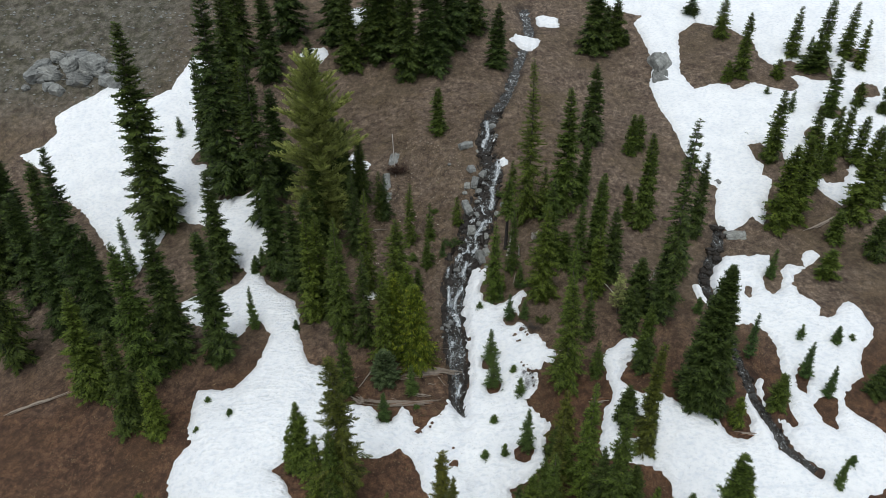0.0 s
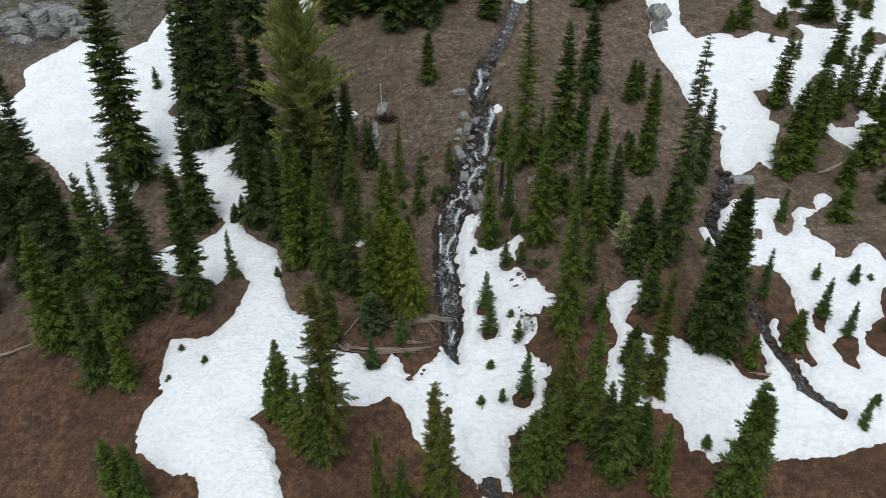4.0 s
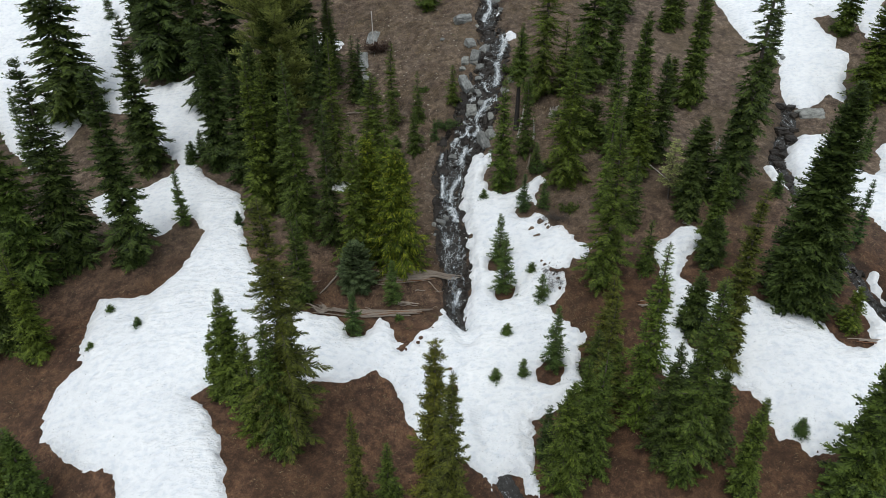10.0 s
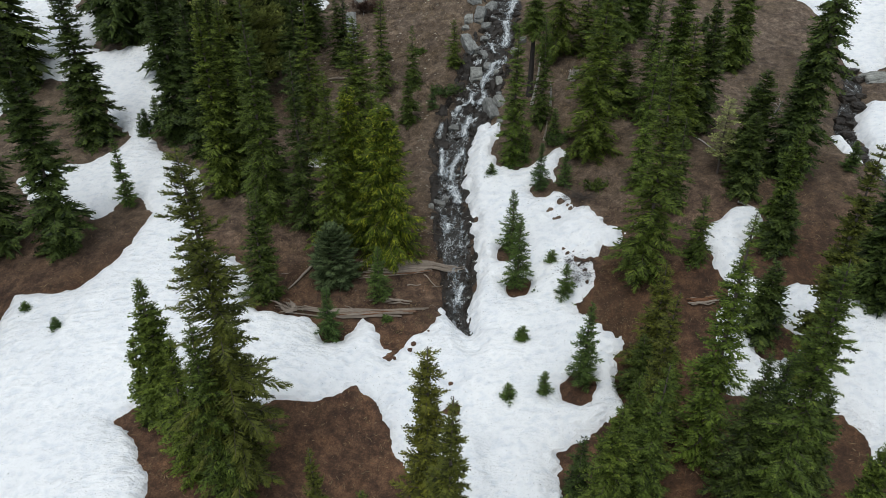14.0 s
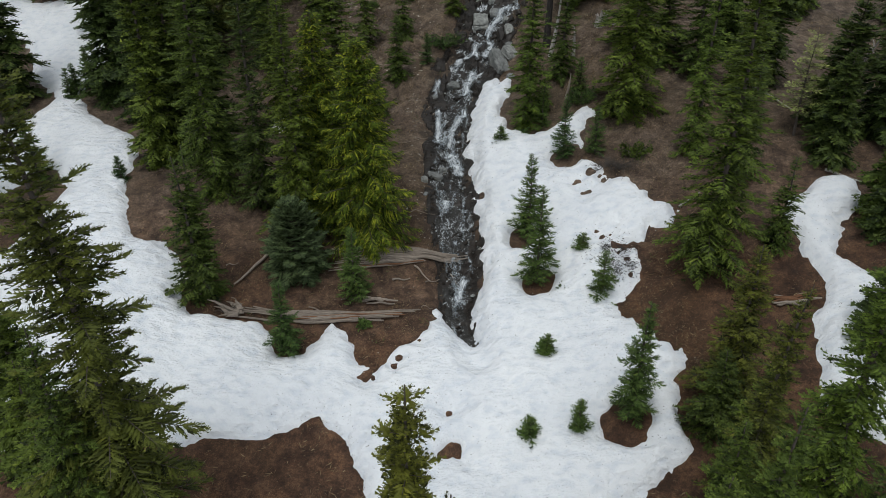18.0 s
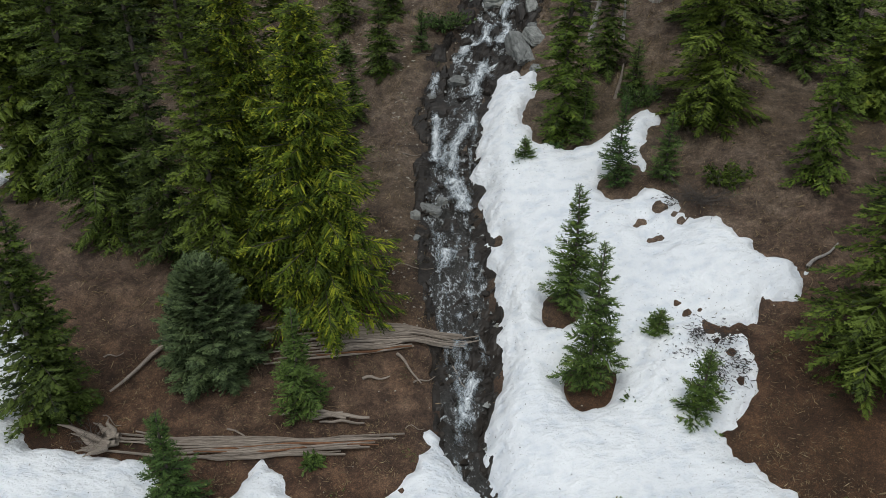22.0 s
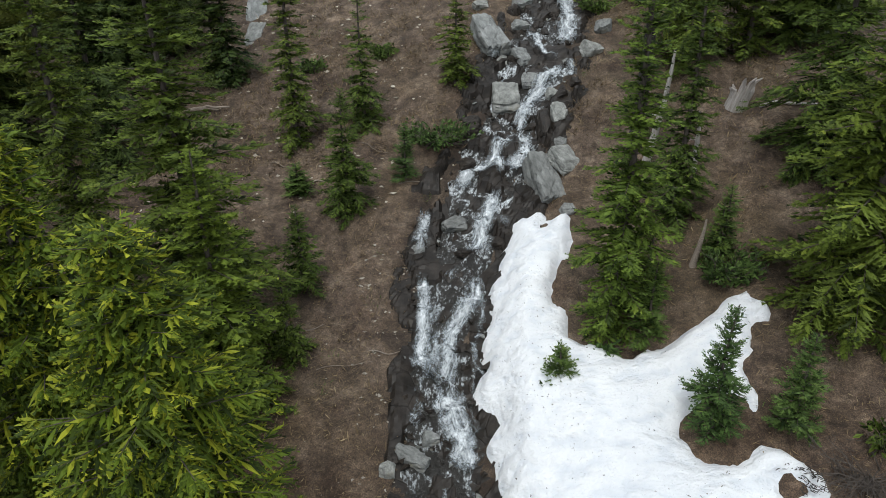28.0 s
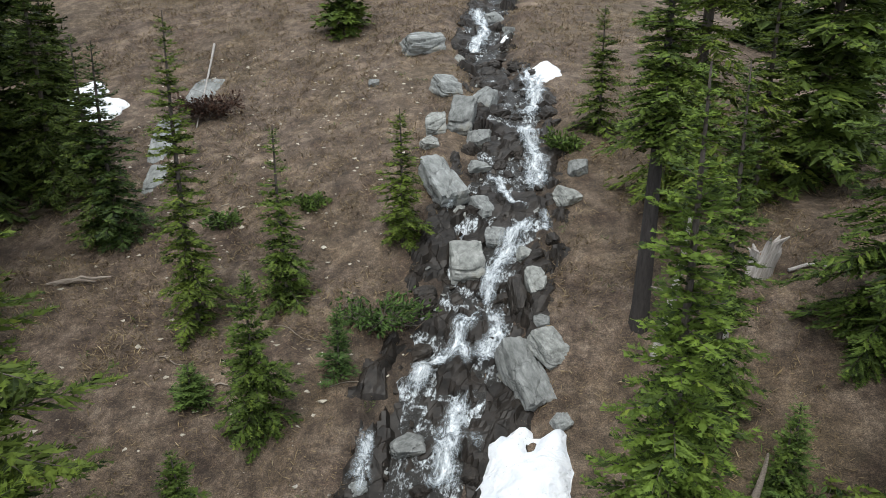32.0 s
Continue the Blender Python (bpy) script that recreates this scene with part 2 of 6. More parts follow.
b.inputs["Specular IOR Level"].default_value = 0.3
nt.links.new(col, b.inputs["Base Color"])
nt.links.new(mth(nt, "MULTIPLY_ADD", fm, 0.5), b.inputs["Roughness"])
b.inputs["Roughness"].links[0].from_node.inputs[2].default_value = 0.12
bump(nt, b, foam, 0.8, 0.12)
# falling water: white streaks with gaps between them, thinning out to the sides
m, nt, b = mat("white_water", 0.4)
uv = nt.nodes.new("ShaderNodeUVMap").outputs[0]
n1 = tex_noise(nt, 1.0, 6, 0.72, uv, (6, 3.4, 1))
n2 = tex_noise(nt, 1.0, 5, 0.75, uv, (24, 17, 1))
n1.node.inputs["Distortion"].default_value = 0.6
att = nt.nodes.new("ShaderNodeAttribute")
att.attribute_name = "thick"
cover = mth(nt, "ADD", mth(nt, "ADD", mth(nt, "MULTIPLY", n1, 0.7), mth(nt, "MULTIPLY", n2, 0.3)), mth(nt, "MULTIPLY_ADD", att.outputs["Fac"], 0.30))
cover.node.inputs[1].links[0].from_node.inputs[2].default_value = -0.255
nt.links.new(ramp(nt, cover, [(0.45, (0.42, 0.48, 0.52)), (0.7, (0.82, 0.85, 0.87))]), b.inputs["Base Color"])
nt.links.new(ramp(nt, cover, [(0.40, (0, 0, 0)), (0.52, (0.35, 0.35, 0.35)), (0.68, (0.95, 0.95, 0.95))]), b.inputs["Alpha"])
bump(nt, b, cover, 0.7, 0.06)

# ---------------------------------------------------------------- the lie of the land
GX = np.array([-60, -40, -24, -12, -4, 4, 12, 24, 40, 60.0])
GY = np.array([15, 30, 40, 48, 56, 64, 74, 88, 110.0])
GZ = np.array([
    [-16.3, -12.6, -9.8, -7.2, -4.3, -1.0, 3.7, 11.1, 22.6],
    [-13.0, -9.2, -6.5, -4.2, -1.9, 0.7, 4.5, 11.8, 22.7],
    [-10.5, -7.0, -3.8, -1.4, 0.1, 2.3, 6.2, 12.2, 22.5],
    [-8.6, -4.6, -2.0, -0.3, 1.2, 3.5, 7.3, 13.0, 22.3],
    [-7.8, -4.8, -3.1, -1.1, 1.4, 4.6, 8.3, 13.4, 21.9],
    [-7.4, -4.7, -2.9, -0.6, 2.3, 6.0, 9.4, 13.6, 21.3],
    [-7.4, -3.8, -1.0, 1.4, 4.0, 6.4, 9.2, 13.2, 20.8],
    [-7.4, -3.3, 0.1, 2.1, 3.6, 5.4, 8.4, 12.2, 20.4],
    [-7.4, -3.4, -0.3, 1.9, 3.8, 6.1, 9.9, 13.9, 21.3],
    [-7.2, -3.4, -0.7, 1.7, 4.3, 7.0, 10.5, 15.6, 23.9],
])


def weights(v, g):
    v = np.clip(v, g[0], g[-1])
    i = np.clip(np.searchsorted(g, v) - 1, 0, len(g) - 2)
    h = g[i + 1] - g[i]
    u = (v - g[i]) / h
    w = np.zeros((len(v), len(g)))
    k = np.arange(len(v))
    np.add.at(w, (k, i), 2 * u**3 - 3 * u**2 + 1)
    np.add.at(w, (k, i + 1), -2 * u**3 + 3 * u**2)
    for j, c in ((i, u**3 - 2 * u**2 + u), (i + 1, u**3 - u**2)):
        lo, hi = np.maximum(j - 1, 0), np.minimum(j + 1, len(g) - 1)
        d = g[hi] - g[lo]
        np.add.at(w, (k, hi), c * h / d)
        np.add.at(w, (k, lo), -c * h / d)
    return w


def lattice(ix, iy, seed):
    n = (ix.astype(np.int64) * 374761393 + iy.astype(np.int64) * 668265263 + seed * 974711) & 0x7FFFFFFF
    n = ((n ^ (n >> 13)) * 1274126177) & 0x7FFFFFFF
    return ((n ^ (n >> 16)) & 0xFFFF) / 65535.0


def value_noise(x, y, seed=0):
    ix, iy = np.floor(x), np.floor(y)
    fx, fy = x - ix, y - iy
    fx, fy = fx * fx * (3 - 2 * fx), fy * fy * (3 - 2 * fy)
    a, b_ = lattice(ix, iy, seed), lattice(ix + 1, iy, seed)
    c, d = lattice(ix, iy + 1, seed), lattice(ix + 1, iy + 1, seed)
    return (a + (b_ - a) * fx) + ((c + (d - c) * fx) - (a + (b_ - a) * fx)) * fy - 0.5


def fbm(x, y, octaves=4, seed=0):
    s = 0
    for o in range(octaves):
        s = s + value_noise(x * 2**o + 17 * o, y * 2**o - 9 * o, seed + o) / 1.9**o
    return s


# the two streams: x, y, half width
BROOK = [(11.6, 104, 1.0), (12, 98.5, 0.9), (11.2, 95, 0.8), (10, 91.3, 0.8), (8, 84.2, 0.8), (6.2, 79.6, 0.8), (5.2, 76.4, 0.9), (4.9, 73, 0.9), (5.2, 69, 1.0),
         (4.6, 65.5, 1.2), (3.6, 62.5, 1.5), (2.7, 60, 1.25), (1.7, 57.6, 1.4), (1.2, 55.5, 1.15), (1.0, 53, 0.95), (1.0, 50.8, 1.0), (1.3, 48.5, 0.95), (1.5, 46.5, 0.8),
         (1.2, 44.6, 0.65), (1.4, 43, 0.5), (1.9, 41.5, 0.35)]
BROOK_LOWER = [(2.6, 36, 0.4), (3.2, 33.2, 0.5), (4.2, 31.2, 0.6), (5.6, 26, 0.7), (8, 18, 0.7)]
RILL = [(28.2, 62.2, 0.42), (27.4, 59.5, 0.6), (25.7, 56.7, 0.6), (24.6, 54.8, 0.54), (24.4, 51.1, 0.36), (24.7, 47.7, 0.3), (24.8, 43.2, 0.5), (24.8, 41.8, 0.42), (25.1, 39.9, 0.4), (25.7, 38.5, 0.42), (25.8, 37.4, 0.4), (26.9, 36.4, 0.36), (27.7, 35.5, 0.45)]


def near_line(x, y, line):
    """Distance to a stream's middle, its half width there."""
    best, wid = np.full(x.shape, 1e9), np.zeros(x.shape)
    for (ax, ay, aw), (bx, by, bw) in zip(line, line[1:]):
        dx, dy = bx - ax, by - ay
        u = np.clip(((x - ax) * dx + (y - ay) * dy) / (dx * dx + dy * dy), 0, 1)
        d = np.hypot(x - ax - u * dx, y - ay - u * dy)
        w = aw + (bw - aw) * u
        k = d < best
        best, wid = np.where(k, d, best), np.where(k, w, wid)
    return best, wid


def base_height(x, y):
    x, y = np.asarray(x, float), np.asarray(y, float)
    z = np.einsum("ki,ij,kj->k", weights(x.ravel(), GX), GZ, weights(y.ravel(), GY)).reshape(x.shape)
    z = z + 0.45 * np.maximum(y - 110, 0) - 0.22 * np.maximum(15 - y, 0) + 0.05 * np.maximum(np.abs(x) - 60, 0)
    return z


def ground_height(x, y):
    x, y = np.asarray(x, float), np.asarray(y, float)
    z = base_height(x, y)
    z = z + 0.30 * fbm(x * 0.22, y * 0.22, 3, 3) + 0.10 * fbm(x * 1.3, y * 1.3, 3, 11) * (np.abs(x) < 70)
    near = (np.abs(x) < 80) & (y > 0) & (y < 130)
    if near.any():
        for line, deep in ((BROOK, 0.5), (BROOK_LOWER, 0.5), (RILL, 0.35)):
            d, w = near_line(x[near], y[near], line)
            z[near] -= deep * np.clip(1.35 - d / (w + 0.25), 0, 1) ** 0.8 if x.ndim else 0
    return z


def facets(x, y, cell, seed):
    """Tilted flat facets with steps between them, like split bedrock: -0.5 to 0.5."""
    gx, gy = np.floor(x / cell), np.floor(y / cell)
    best, out = np.full(x.shape, 1e9), np.zeros(x.shape)
    for dx in (-1, 0, 1):
        for dy in (-1, 0, 1):
            ix, iy = gx + dx, gy + dy
            px, py = (ix + lattice(ix, iy, seed)) * cell, (iy + lattice(ix, iy, seed + 1)) * cell
            d = np.hypot(x - px, (y - py) * 0.8)
            k = d < best
            best = np.where(k, d, best)
            tilt = (lattice(ix, iy, seed + 2) - 0.5) * (x - px) + (lattice(ix, iy, seed + 3) - 0.7) * (y - py)
            out = np.where(k, lattice(ix, iy, seed + 4) - 0.5 + tilt / cell, out)
    return out


def bed_height(x, y):
    """The rock bed of the brook: stepped facets in the trough of the ground."""
    d, w = near_line(x, y, BROOK)
    wall = np.clip((d / (w + 0.05) - 1.05) / 0.55 + 0.5 * fbm(x * 1.1, y * 1.1, 3, 91), 0, 1)
    return ground_height(x, y) + 0.05 + (0.12 + 0.22 * np.clip((y - 56) / 3, 0, 1)) * facets(x, y, 0.85, 101) + (0.08 + 0.05 * np.clip((y - 56) / 3, 0, 1)) * facets(x, y, 0.33, 111) - 0.5 * wall


def gz(x, y):
    return float(ground_height(np.array([x]), np.array([y]))[0])


def grid_mesh(name, xs, ys, z, keep=None, material=None, smooth=True):
    ny, nx = len(ys), len(xs)
    X, Y = np.meshgrid(xs, ys)
    co = np.stack([X, Y, z], -1).reshape(-1, 3)
    i = np.arange(ny * nx).reshape(ny, nx)
    q = np.stack([i[:-1, :-1], i[:-1, 1:], i[1:, 1:], i[1:, :-1]], -1).reshape(-1, 4)
    if keep is not None:
        k = keep.ravel()
        q = q[k[q].any(1)]
        used = np.unique(q)
        remap = np.full(len(co), -1)
        remap[used] = np.arange(len(used))
        co, q = co[used], remap[q]
    return array_mesh(name, co, q, material, smooth)


def array_mesh(name, co, faces, material, smooth=False):
    me = bpy.data.meshes.new(name)
    n, k = faces.shape
    me.vertices.add(len(co))
    me.vertices.foreach_set("co", np.ascontiguousarray(co, dtype=np.float32).ravel())
    me.loops.add(n * k)
    me.loops.foreach_set("vertex_index", np.ascontiguousarray(faces, dtype=np.int32).ravel())
    me.polygons.add(n)
    me.polygons.foreach_set("loop_start", np.arange(0, n * k, k, dtype=np.int32))
    me.polygons.foreach_set("use_smooth", np.full(n, smooth))
    me.update(calc_edges=True)
    if material:
        me.materials.append(MATS[material])
    return me


def steps(*runs):
    out = []
    for a, b_, d in runs:
        n = max(1, round((b_ - a) / d))
        out += list(a + (b_ - a) * np.arange(n) / n)
    return np.array(out + [runs[-1][1]])


gxs = steps((-600, -200, 40), (-200, -90, 8), (-90, -60, 2), (-60, -8, 0.6), (-8, 11, 0.18), (11, 60, 0.6), (60, 90, 2), (90, 200, 8), (200, 600, 40))
gys = steps((-300, -40, 30), (-40, 10, 4), (10, 36, 0.6), (36, 70, 0.18), (70, 112, 0.6), (112, 150, 2), (150, 300, 10), (300, 800, 50))
X, Y = np.meshgrid(gxs, gys)
ground = new("ground", grid_mesh("ground", gxs, gys, ground_height(X, Y), None, "turf"))
near = np.minimum(*[(lambda d, w: d - w)(*near_line(X.ravel(), Y.ravel(), ln)) for ln in (BROOK, RILL)])
soak = np.clip(0.8 - near / 0.5 + 0.9 * fbm(X.ravel() * 0.8, Y.ravel() * 0.8, 3, 13), 0, 1)
ground.data.attributes.new("soaked", "FLOAT", "POINT").data.foreach_set("value", soak.astype(np.float32))
tagged(ground, "brown dead heath and matted grass on a mountain slope", "ground", kind="structure")

# ---------------------------------------------------------------- snow
SNOW_UPPER_WEST = [(-49, 83.4), (-47.2, 85), (-43, 88.1), (-38, 85.5), (-35.3, 87), (-33.4, 93.1), (-30.5, 91), (-29, 85), (-28.4, 79.5), (-28.2, 75.6), (-25.9, 72.2), (-24.5, 70),
                   (-22.6, 69.9), (-20.3, 71.2), (-19.1, 66.8), (-18.3, 62.1), (-18.6, 58.8), (-17.3, 56.9), (-15.6, 55.5), (-18, 54), (-21, 56.8), (-19.9, 58.8), (-22.3, 61.3), (-23.1, 63.2),
                   (-24.5, 65.5), (-28.5, 66.8), (-30, 66.5), (-31, 62), (-31.8, 59.4), (-34.7, 62.4), (-40.6, 69.3), (-44.6, 72), (-47.1, 75.3), (-51.9, 78.1), (-49.1, 79.1), (-48, 81)]
SNOW_LOWER_WEST = [(-18.6, 59), (-17.3, 56.9), (-15.6, 55.5), (-14.2, 54.5), (-13.4, 52.6), (-13.3, 50.7), (-11.8, 47), (-10.3, 46.6), (-9, 45.3), (-8.9, 43.7), (-8.4, 43.1), (-7, 40), (-7.4, 38.1),
                   (-12, 37.5), (-13.1, 36.8), (-11.8, 35.9), (-11.4, 35), (-10.7, 33.8), (-10.2, 32.5), (-9, 28), (-10, 22), (-15, 22), (-15.5, 30.8), (-15.5, 32), (-16.6, 33.5), (-17.7, 33.3),
                   (-19, 34.1), (-21, 35.6), (-21.5, 36.8), (-21.2, 38.6), (-20.4, 39.9), (-20.9, 41.4), (-21.2, 43.5), (-21.1, 44.9), (-19.8, 44.8), (-17.8, 44.6), (-16.5, 46.5), (-15.8, 49),
                   (-16, 50.5), (-16.8, 51.4), (-18, 51), (-19, 50.1), (-20.6, 51.4), (-23.8, 52.6), (-26, 55.2), (-24, 56.6), (-21.8, 56.4), (-20.4, 57.1)]
SNOW_APRON = [(-8.9, 43.9), (-8.4, 43.1), (-5.8, 43.2), (-5.4, 42.6), (-4.8, 41.8), (-4.3, 42), (-3.7, 42.7), (-3.4, 43.2), (-3, 42.9), (-2.6, 42.4), (-2.3, 41.6), (-1.5, 41.6), (-0.9, 42.3),
              (-0.2, 43.1), (0.3, 43.7), (0.2, 44.4), (0.4, 44.8), (0.7, 44), (1.1, 43.4), (1.8, 42.6), (4, 43), (7, 42.4), (8.6, 40.8), (8.8, 40.4), (8.3, 39.9), (8.15, 39.4), (7.95, 38.4), (8.1, 37.3),
              (6.6, 36.4), (5.2, 35.9), (5, 33.4), (5, 30), (4, 27), (3.2, 29.8), (3, 31.4), (2.5, 32.7), (1.3, 33.7), (-0.4, 34.6), (-1, 34.9), (-1.6, 36.1), (-1.8, 37.6), (-2.5, 38.6),
              (-3.4, 39.5), (-4.4, 38.8), (-7.4, 38.1), (-9, 38)]
SNOW_BANK = [(1.8, 42.6), (1.6, 43.7), (2.1, 45.3), (2.3, 47), (2.2, 49), (1.9, 51), (1.9, 52.1), (1.5, 52.9), (2.0, 54.2), (2.2, 55.5), (2.75, 57.5), (3.5, 57.6), (3.65, 57.1), (4.15, 57.25),
             (4.35, 56.4), (3.7, 55.2), (3.9, 53.9), (5, 53.2), (6.5, 53.5), (7.6, 54.1), (7.8, 53.4), (7.2, 52.8), (6.9, 51.2), (6.4, 50.9), (7.6, 50.3), (7.7, 49.6), (8.5, 49), (9.2, 47.7),
             (10, 46.9), (9.6, 45.8), (8.9, 46.2), (8, 45.5), (7.9, 44), (7.5, 43.4), (6.9, 43), (7.4, 41.9), (4, 41)]
SNOW_EAST_UPPER = [(13.5, 46.1), (14, 46.6), (16.2, 47.7), (17, 47.2), (16.5, 45.8), (15.6, 45.2), (14.7, 43.8), (15.2, 42.9), (16.2, 42.3), (17.5, 42.1), (18.7, 41.2), (19.9, 40.8), (21.2, 40), (21.9, 38.4),
             (22.6, 38), (23.5, 38.2), (23.7, 39.2), (23.8, 41.1), (24.6, 42.1), (25.7, 43.1), (26, 42.9), (25.5, 41.2), (25.8, 39.8), (26.4, 39.4), (26.8, 38.9), (27.3, 38.9), (27.1, 40.2), (27.5, 41.7),
             (27.8, 43.6), (28.1, 45.7), (28.2, 47.3), (27.7, 48.1), (27, 48.9), (25.6, 48.5), (25.1, 49.7), (23.1, 52.1), (23.3, 53.8), (24.5, 54.4), (26, 56.4), (27.5, 57.6), (30.1, 57.6), (31.9, 57.8),
             (31.4, 56.1), (30.1, 54.5), (29.9, 53), (30.3, 52.4), (31.5, 53.7), (32.3, 55.6)]
SNOW_EAST_LOWER = [(33, 56.2), (34.6, 56.1), (34.7, 57.1), (35.5, 58.2), (36.3, 58.2), (36.6, 57.4), (35.6, 56.5), (34.2, 55.6), (33.2, 54.8), (32.6, 53.7), (32.8, 52.2), (33.6, 51.6), (34, 50.7), (33.5, 49.7),
             (34.2, 49.5), (35.3, 50.4), (36.6, 51.4), (37.1, 50.9), (37.4, 50), (37.6, 48.4), (37.4, 47.6), (36.4, 46.7), (35.6, 46.1), (34.8, 44.7), (34.4, 43.3), (33.6, 43), (32.7, 42.2), (32, 41.3),
             (31.8, 40.6), (32.4, 40), (33.2, 39.2), (33.6, 38.7), (37, 35.5), (30, 33.5), (26, 32.6), (18.9, 32.4), (18, 32.4), (17.7, 32.6), (17.6, 33), (17.2, 33.2), (16.7, 33.2), (16.7, 33.9),
             (16.9, 34.8), (16.6, 35.2), (16.2, 35.7), (15.6, 36.1), (15.6, 36.3), (13.5, 36.5), (12.2, 37.1), (12.1, 38.4), (12.7, 40.5), (12.7, 41.4), (13.7, 42), (13.9, 42.9), (13.5, 44.8)]
SNOW_EAST = SNOW_EAST_UPPER + SNOW_EAST_LOWER
SNOW_NORTH_EAST = [(23.1, 105.3), (24, 104.4), (26.6, 103.1), (28.8, 102.4), (27.1, 101), (27.5, 98), (27.9, 94.7), (28, 91.6), (26.5, 87), (26.9, 82), (27.4, 78.4), (27.4, 74.3), (27.8, 71), (28.4, 70),
             (28.9, 68.1), (29.6, 67.4), (29, 66.3), (28.2, 62.8), (28.9, 60.9), (31, 62.3), (32, 63.4), (32.8, 62),
                   (33.2, 62.6), (34.4, 65.7), (35.7, 68), (34.6, 68.9), (36.1, 70.4), (38.2, 69.7), (39.6, 68.4), (39.9, 66.8), (41.5, 64),
                   (43, 65.5), (46, 62.7), (52, 64), (60, 70), (66, 90), (62, 112), (40, 116), (22, 112)]
BARE_ISLAND = [(32.6, 97.2), (35.5, 99.7), (39.6, 97.5), (41.7, 94.5), (41.4, 90.6), (41.9, 89.3), (43.8, 86.5), (44.3, 84), (42.8, 82.8), (38.9, 85.4), (36.4, 84.1), (35.8, 85.5), (33.8, 85.9),
               (31.8, 85.1), (31.4, 87.7), (31, 89)]
EAST_ISLANDS = [[(29.3, 44.3), (28.6, 43.1), (28.5, 42), (29, 41.5), (29.6, 42.8), (30, 43.9)],
                [(29.6, 41.3), (29.2, 40.5), (29.6, 39.1), (30.3, 38.5), (30.5, 39.7), (31.5, 41.1), (30.8, 41.5)],
                [(28.2, 53.7), (27.7, 52.6), (27.8, 51.5), (28.7, 53.3)]]
NORTH_ISLANDS = [BARE_ISLAND,
                 [(43.4, 88.7), (45, 89), (47.3, 87.5), (49.1, 87.7), (48.7, 84.4), (46.3, 84.8), (44.3, 86.9)],
                 [(40, 69), (41.1, 69.4), (43.3, 68.2), (43, 67.3), (41.1, 67.7)],
                 [(34.6, 73.2), (35.9, 73.4), (37.3, 71), (36.2, 69.4), (34.8, 70.8)]]
# melted pits round trunks and stones: x, y, radius
PITS = [(6.4, 38.6, 0.75), (4.35, 45.0, 0.6), (4.0, 47.3, 0.55), (6.2, 51.2, 0.62), (-4.9, 42.3, 0.55), (0.95, 38.3, 0.33), (0.85, 39.6, 0.1), (13.3, 39.6, 1.1), (-2.0, 41.0, 0.14), (-2.25, 41.1, 0.1),
        (-0.9, 41.9, 0.12), (7.0, 50.0, 0.16), (3.6, 32.2, 0.75), (4.2, 31.2, 0.75), (2.4, 50.0, 0.16), (2.3, 47.6, 0.15), (6.5, 49.6, 0.1)]
# soil and bark melting out near the snow's edge
HOLES = [(6.82, 46.78, 0.09), (6.98, 46.42, 0.10), (7.35, 45.76, 0.12), (7.65, 45.62, 0.11), (7.96, 45.60, 0.10), (7.28, 45.95, 0.07), (7.64, 45.06, 0.07), (7.42, 45.40, 0.06), (7.28, 46.39, 0.05), (7.66, 44.31, 0.07), (7.08, 43.16, 0.09), (6.85, 48.96, 0.12),
         (6.61, 48.92, 0.09), (6.27, 49.47, 0.04), (7.51, 49.31, 0.09), (7.40, 49.61, 0.07), (7.21, 49.93, 0.07), (-2.03, 41.24, 0.12), (-1.74, 41.48, 0.10), (-1.80, 41.11, 0.06), (-1.08, 41.56, 0.10), (-0.51, 42.63, 0.06), (-0.19, 42.65, 0.06), (-1.72, 41.01, 0.04)]
PITS_FAR = [(29.6, 44.4, 0.7), (29.9, 43.6, 0.7), (30.8, 41.4, 0.8), (31.1, 40.2, 0.8), (26.4, 47.0, 1.1), (27.2, 45.6, 1.1), (36.4, 71.2, 1.5), (44.3, 87.5, 1.3), (47.3, 86.4, 1.6), (45.8, 78.2, 1.3), (42.2, 69.1, 1.8),
            (44.0, 70.8, 1.3), (46.4, 69.0, 1.3), (52.8, 89, 1.5), (38, 96, 1.1), (51.6, 82, 1.4), (42.4, 74.3, 1.1), (-17.4, 51.3, 0.7), (-25, 70.9, 1.5), (-28.6, 76.2, 1.2), (26.7, 38.3, 0.35), (26.2, 36.8, 0.2)]


def inside_distance(x, y, poly):
    """Metres inside a closed outline (minus: outside)."""
    best = np.full(x.shape, 1e9)
    odd = np.zeros(x.shape, bool)
    for (ax, ay), (bx, by) in zip(poly, poly[1:] + poly[:1]):
        dx, dy = bx - ax, by - ay
        u = np.clip(((x - ax) * dx + (y - ay) * dy) / (dx * dx + dy * dy), 0, 1)
        best = np.minimum(best, np.hypot(x - ax - u * dx, y - ay - u * dy))
        if ay != by:
            odd ^= ((ay > y) != (by > y)) & (x < ax + (y - ay) * dx / dy)
    return np.where(odd, best, -best)


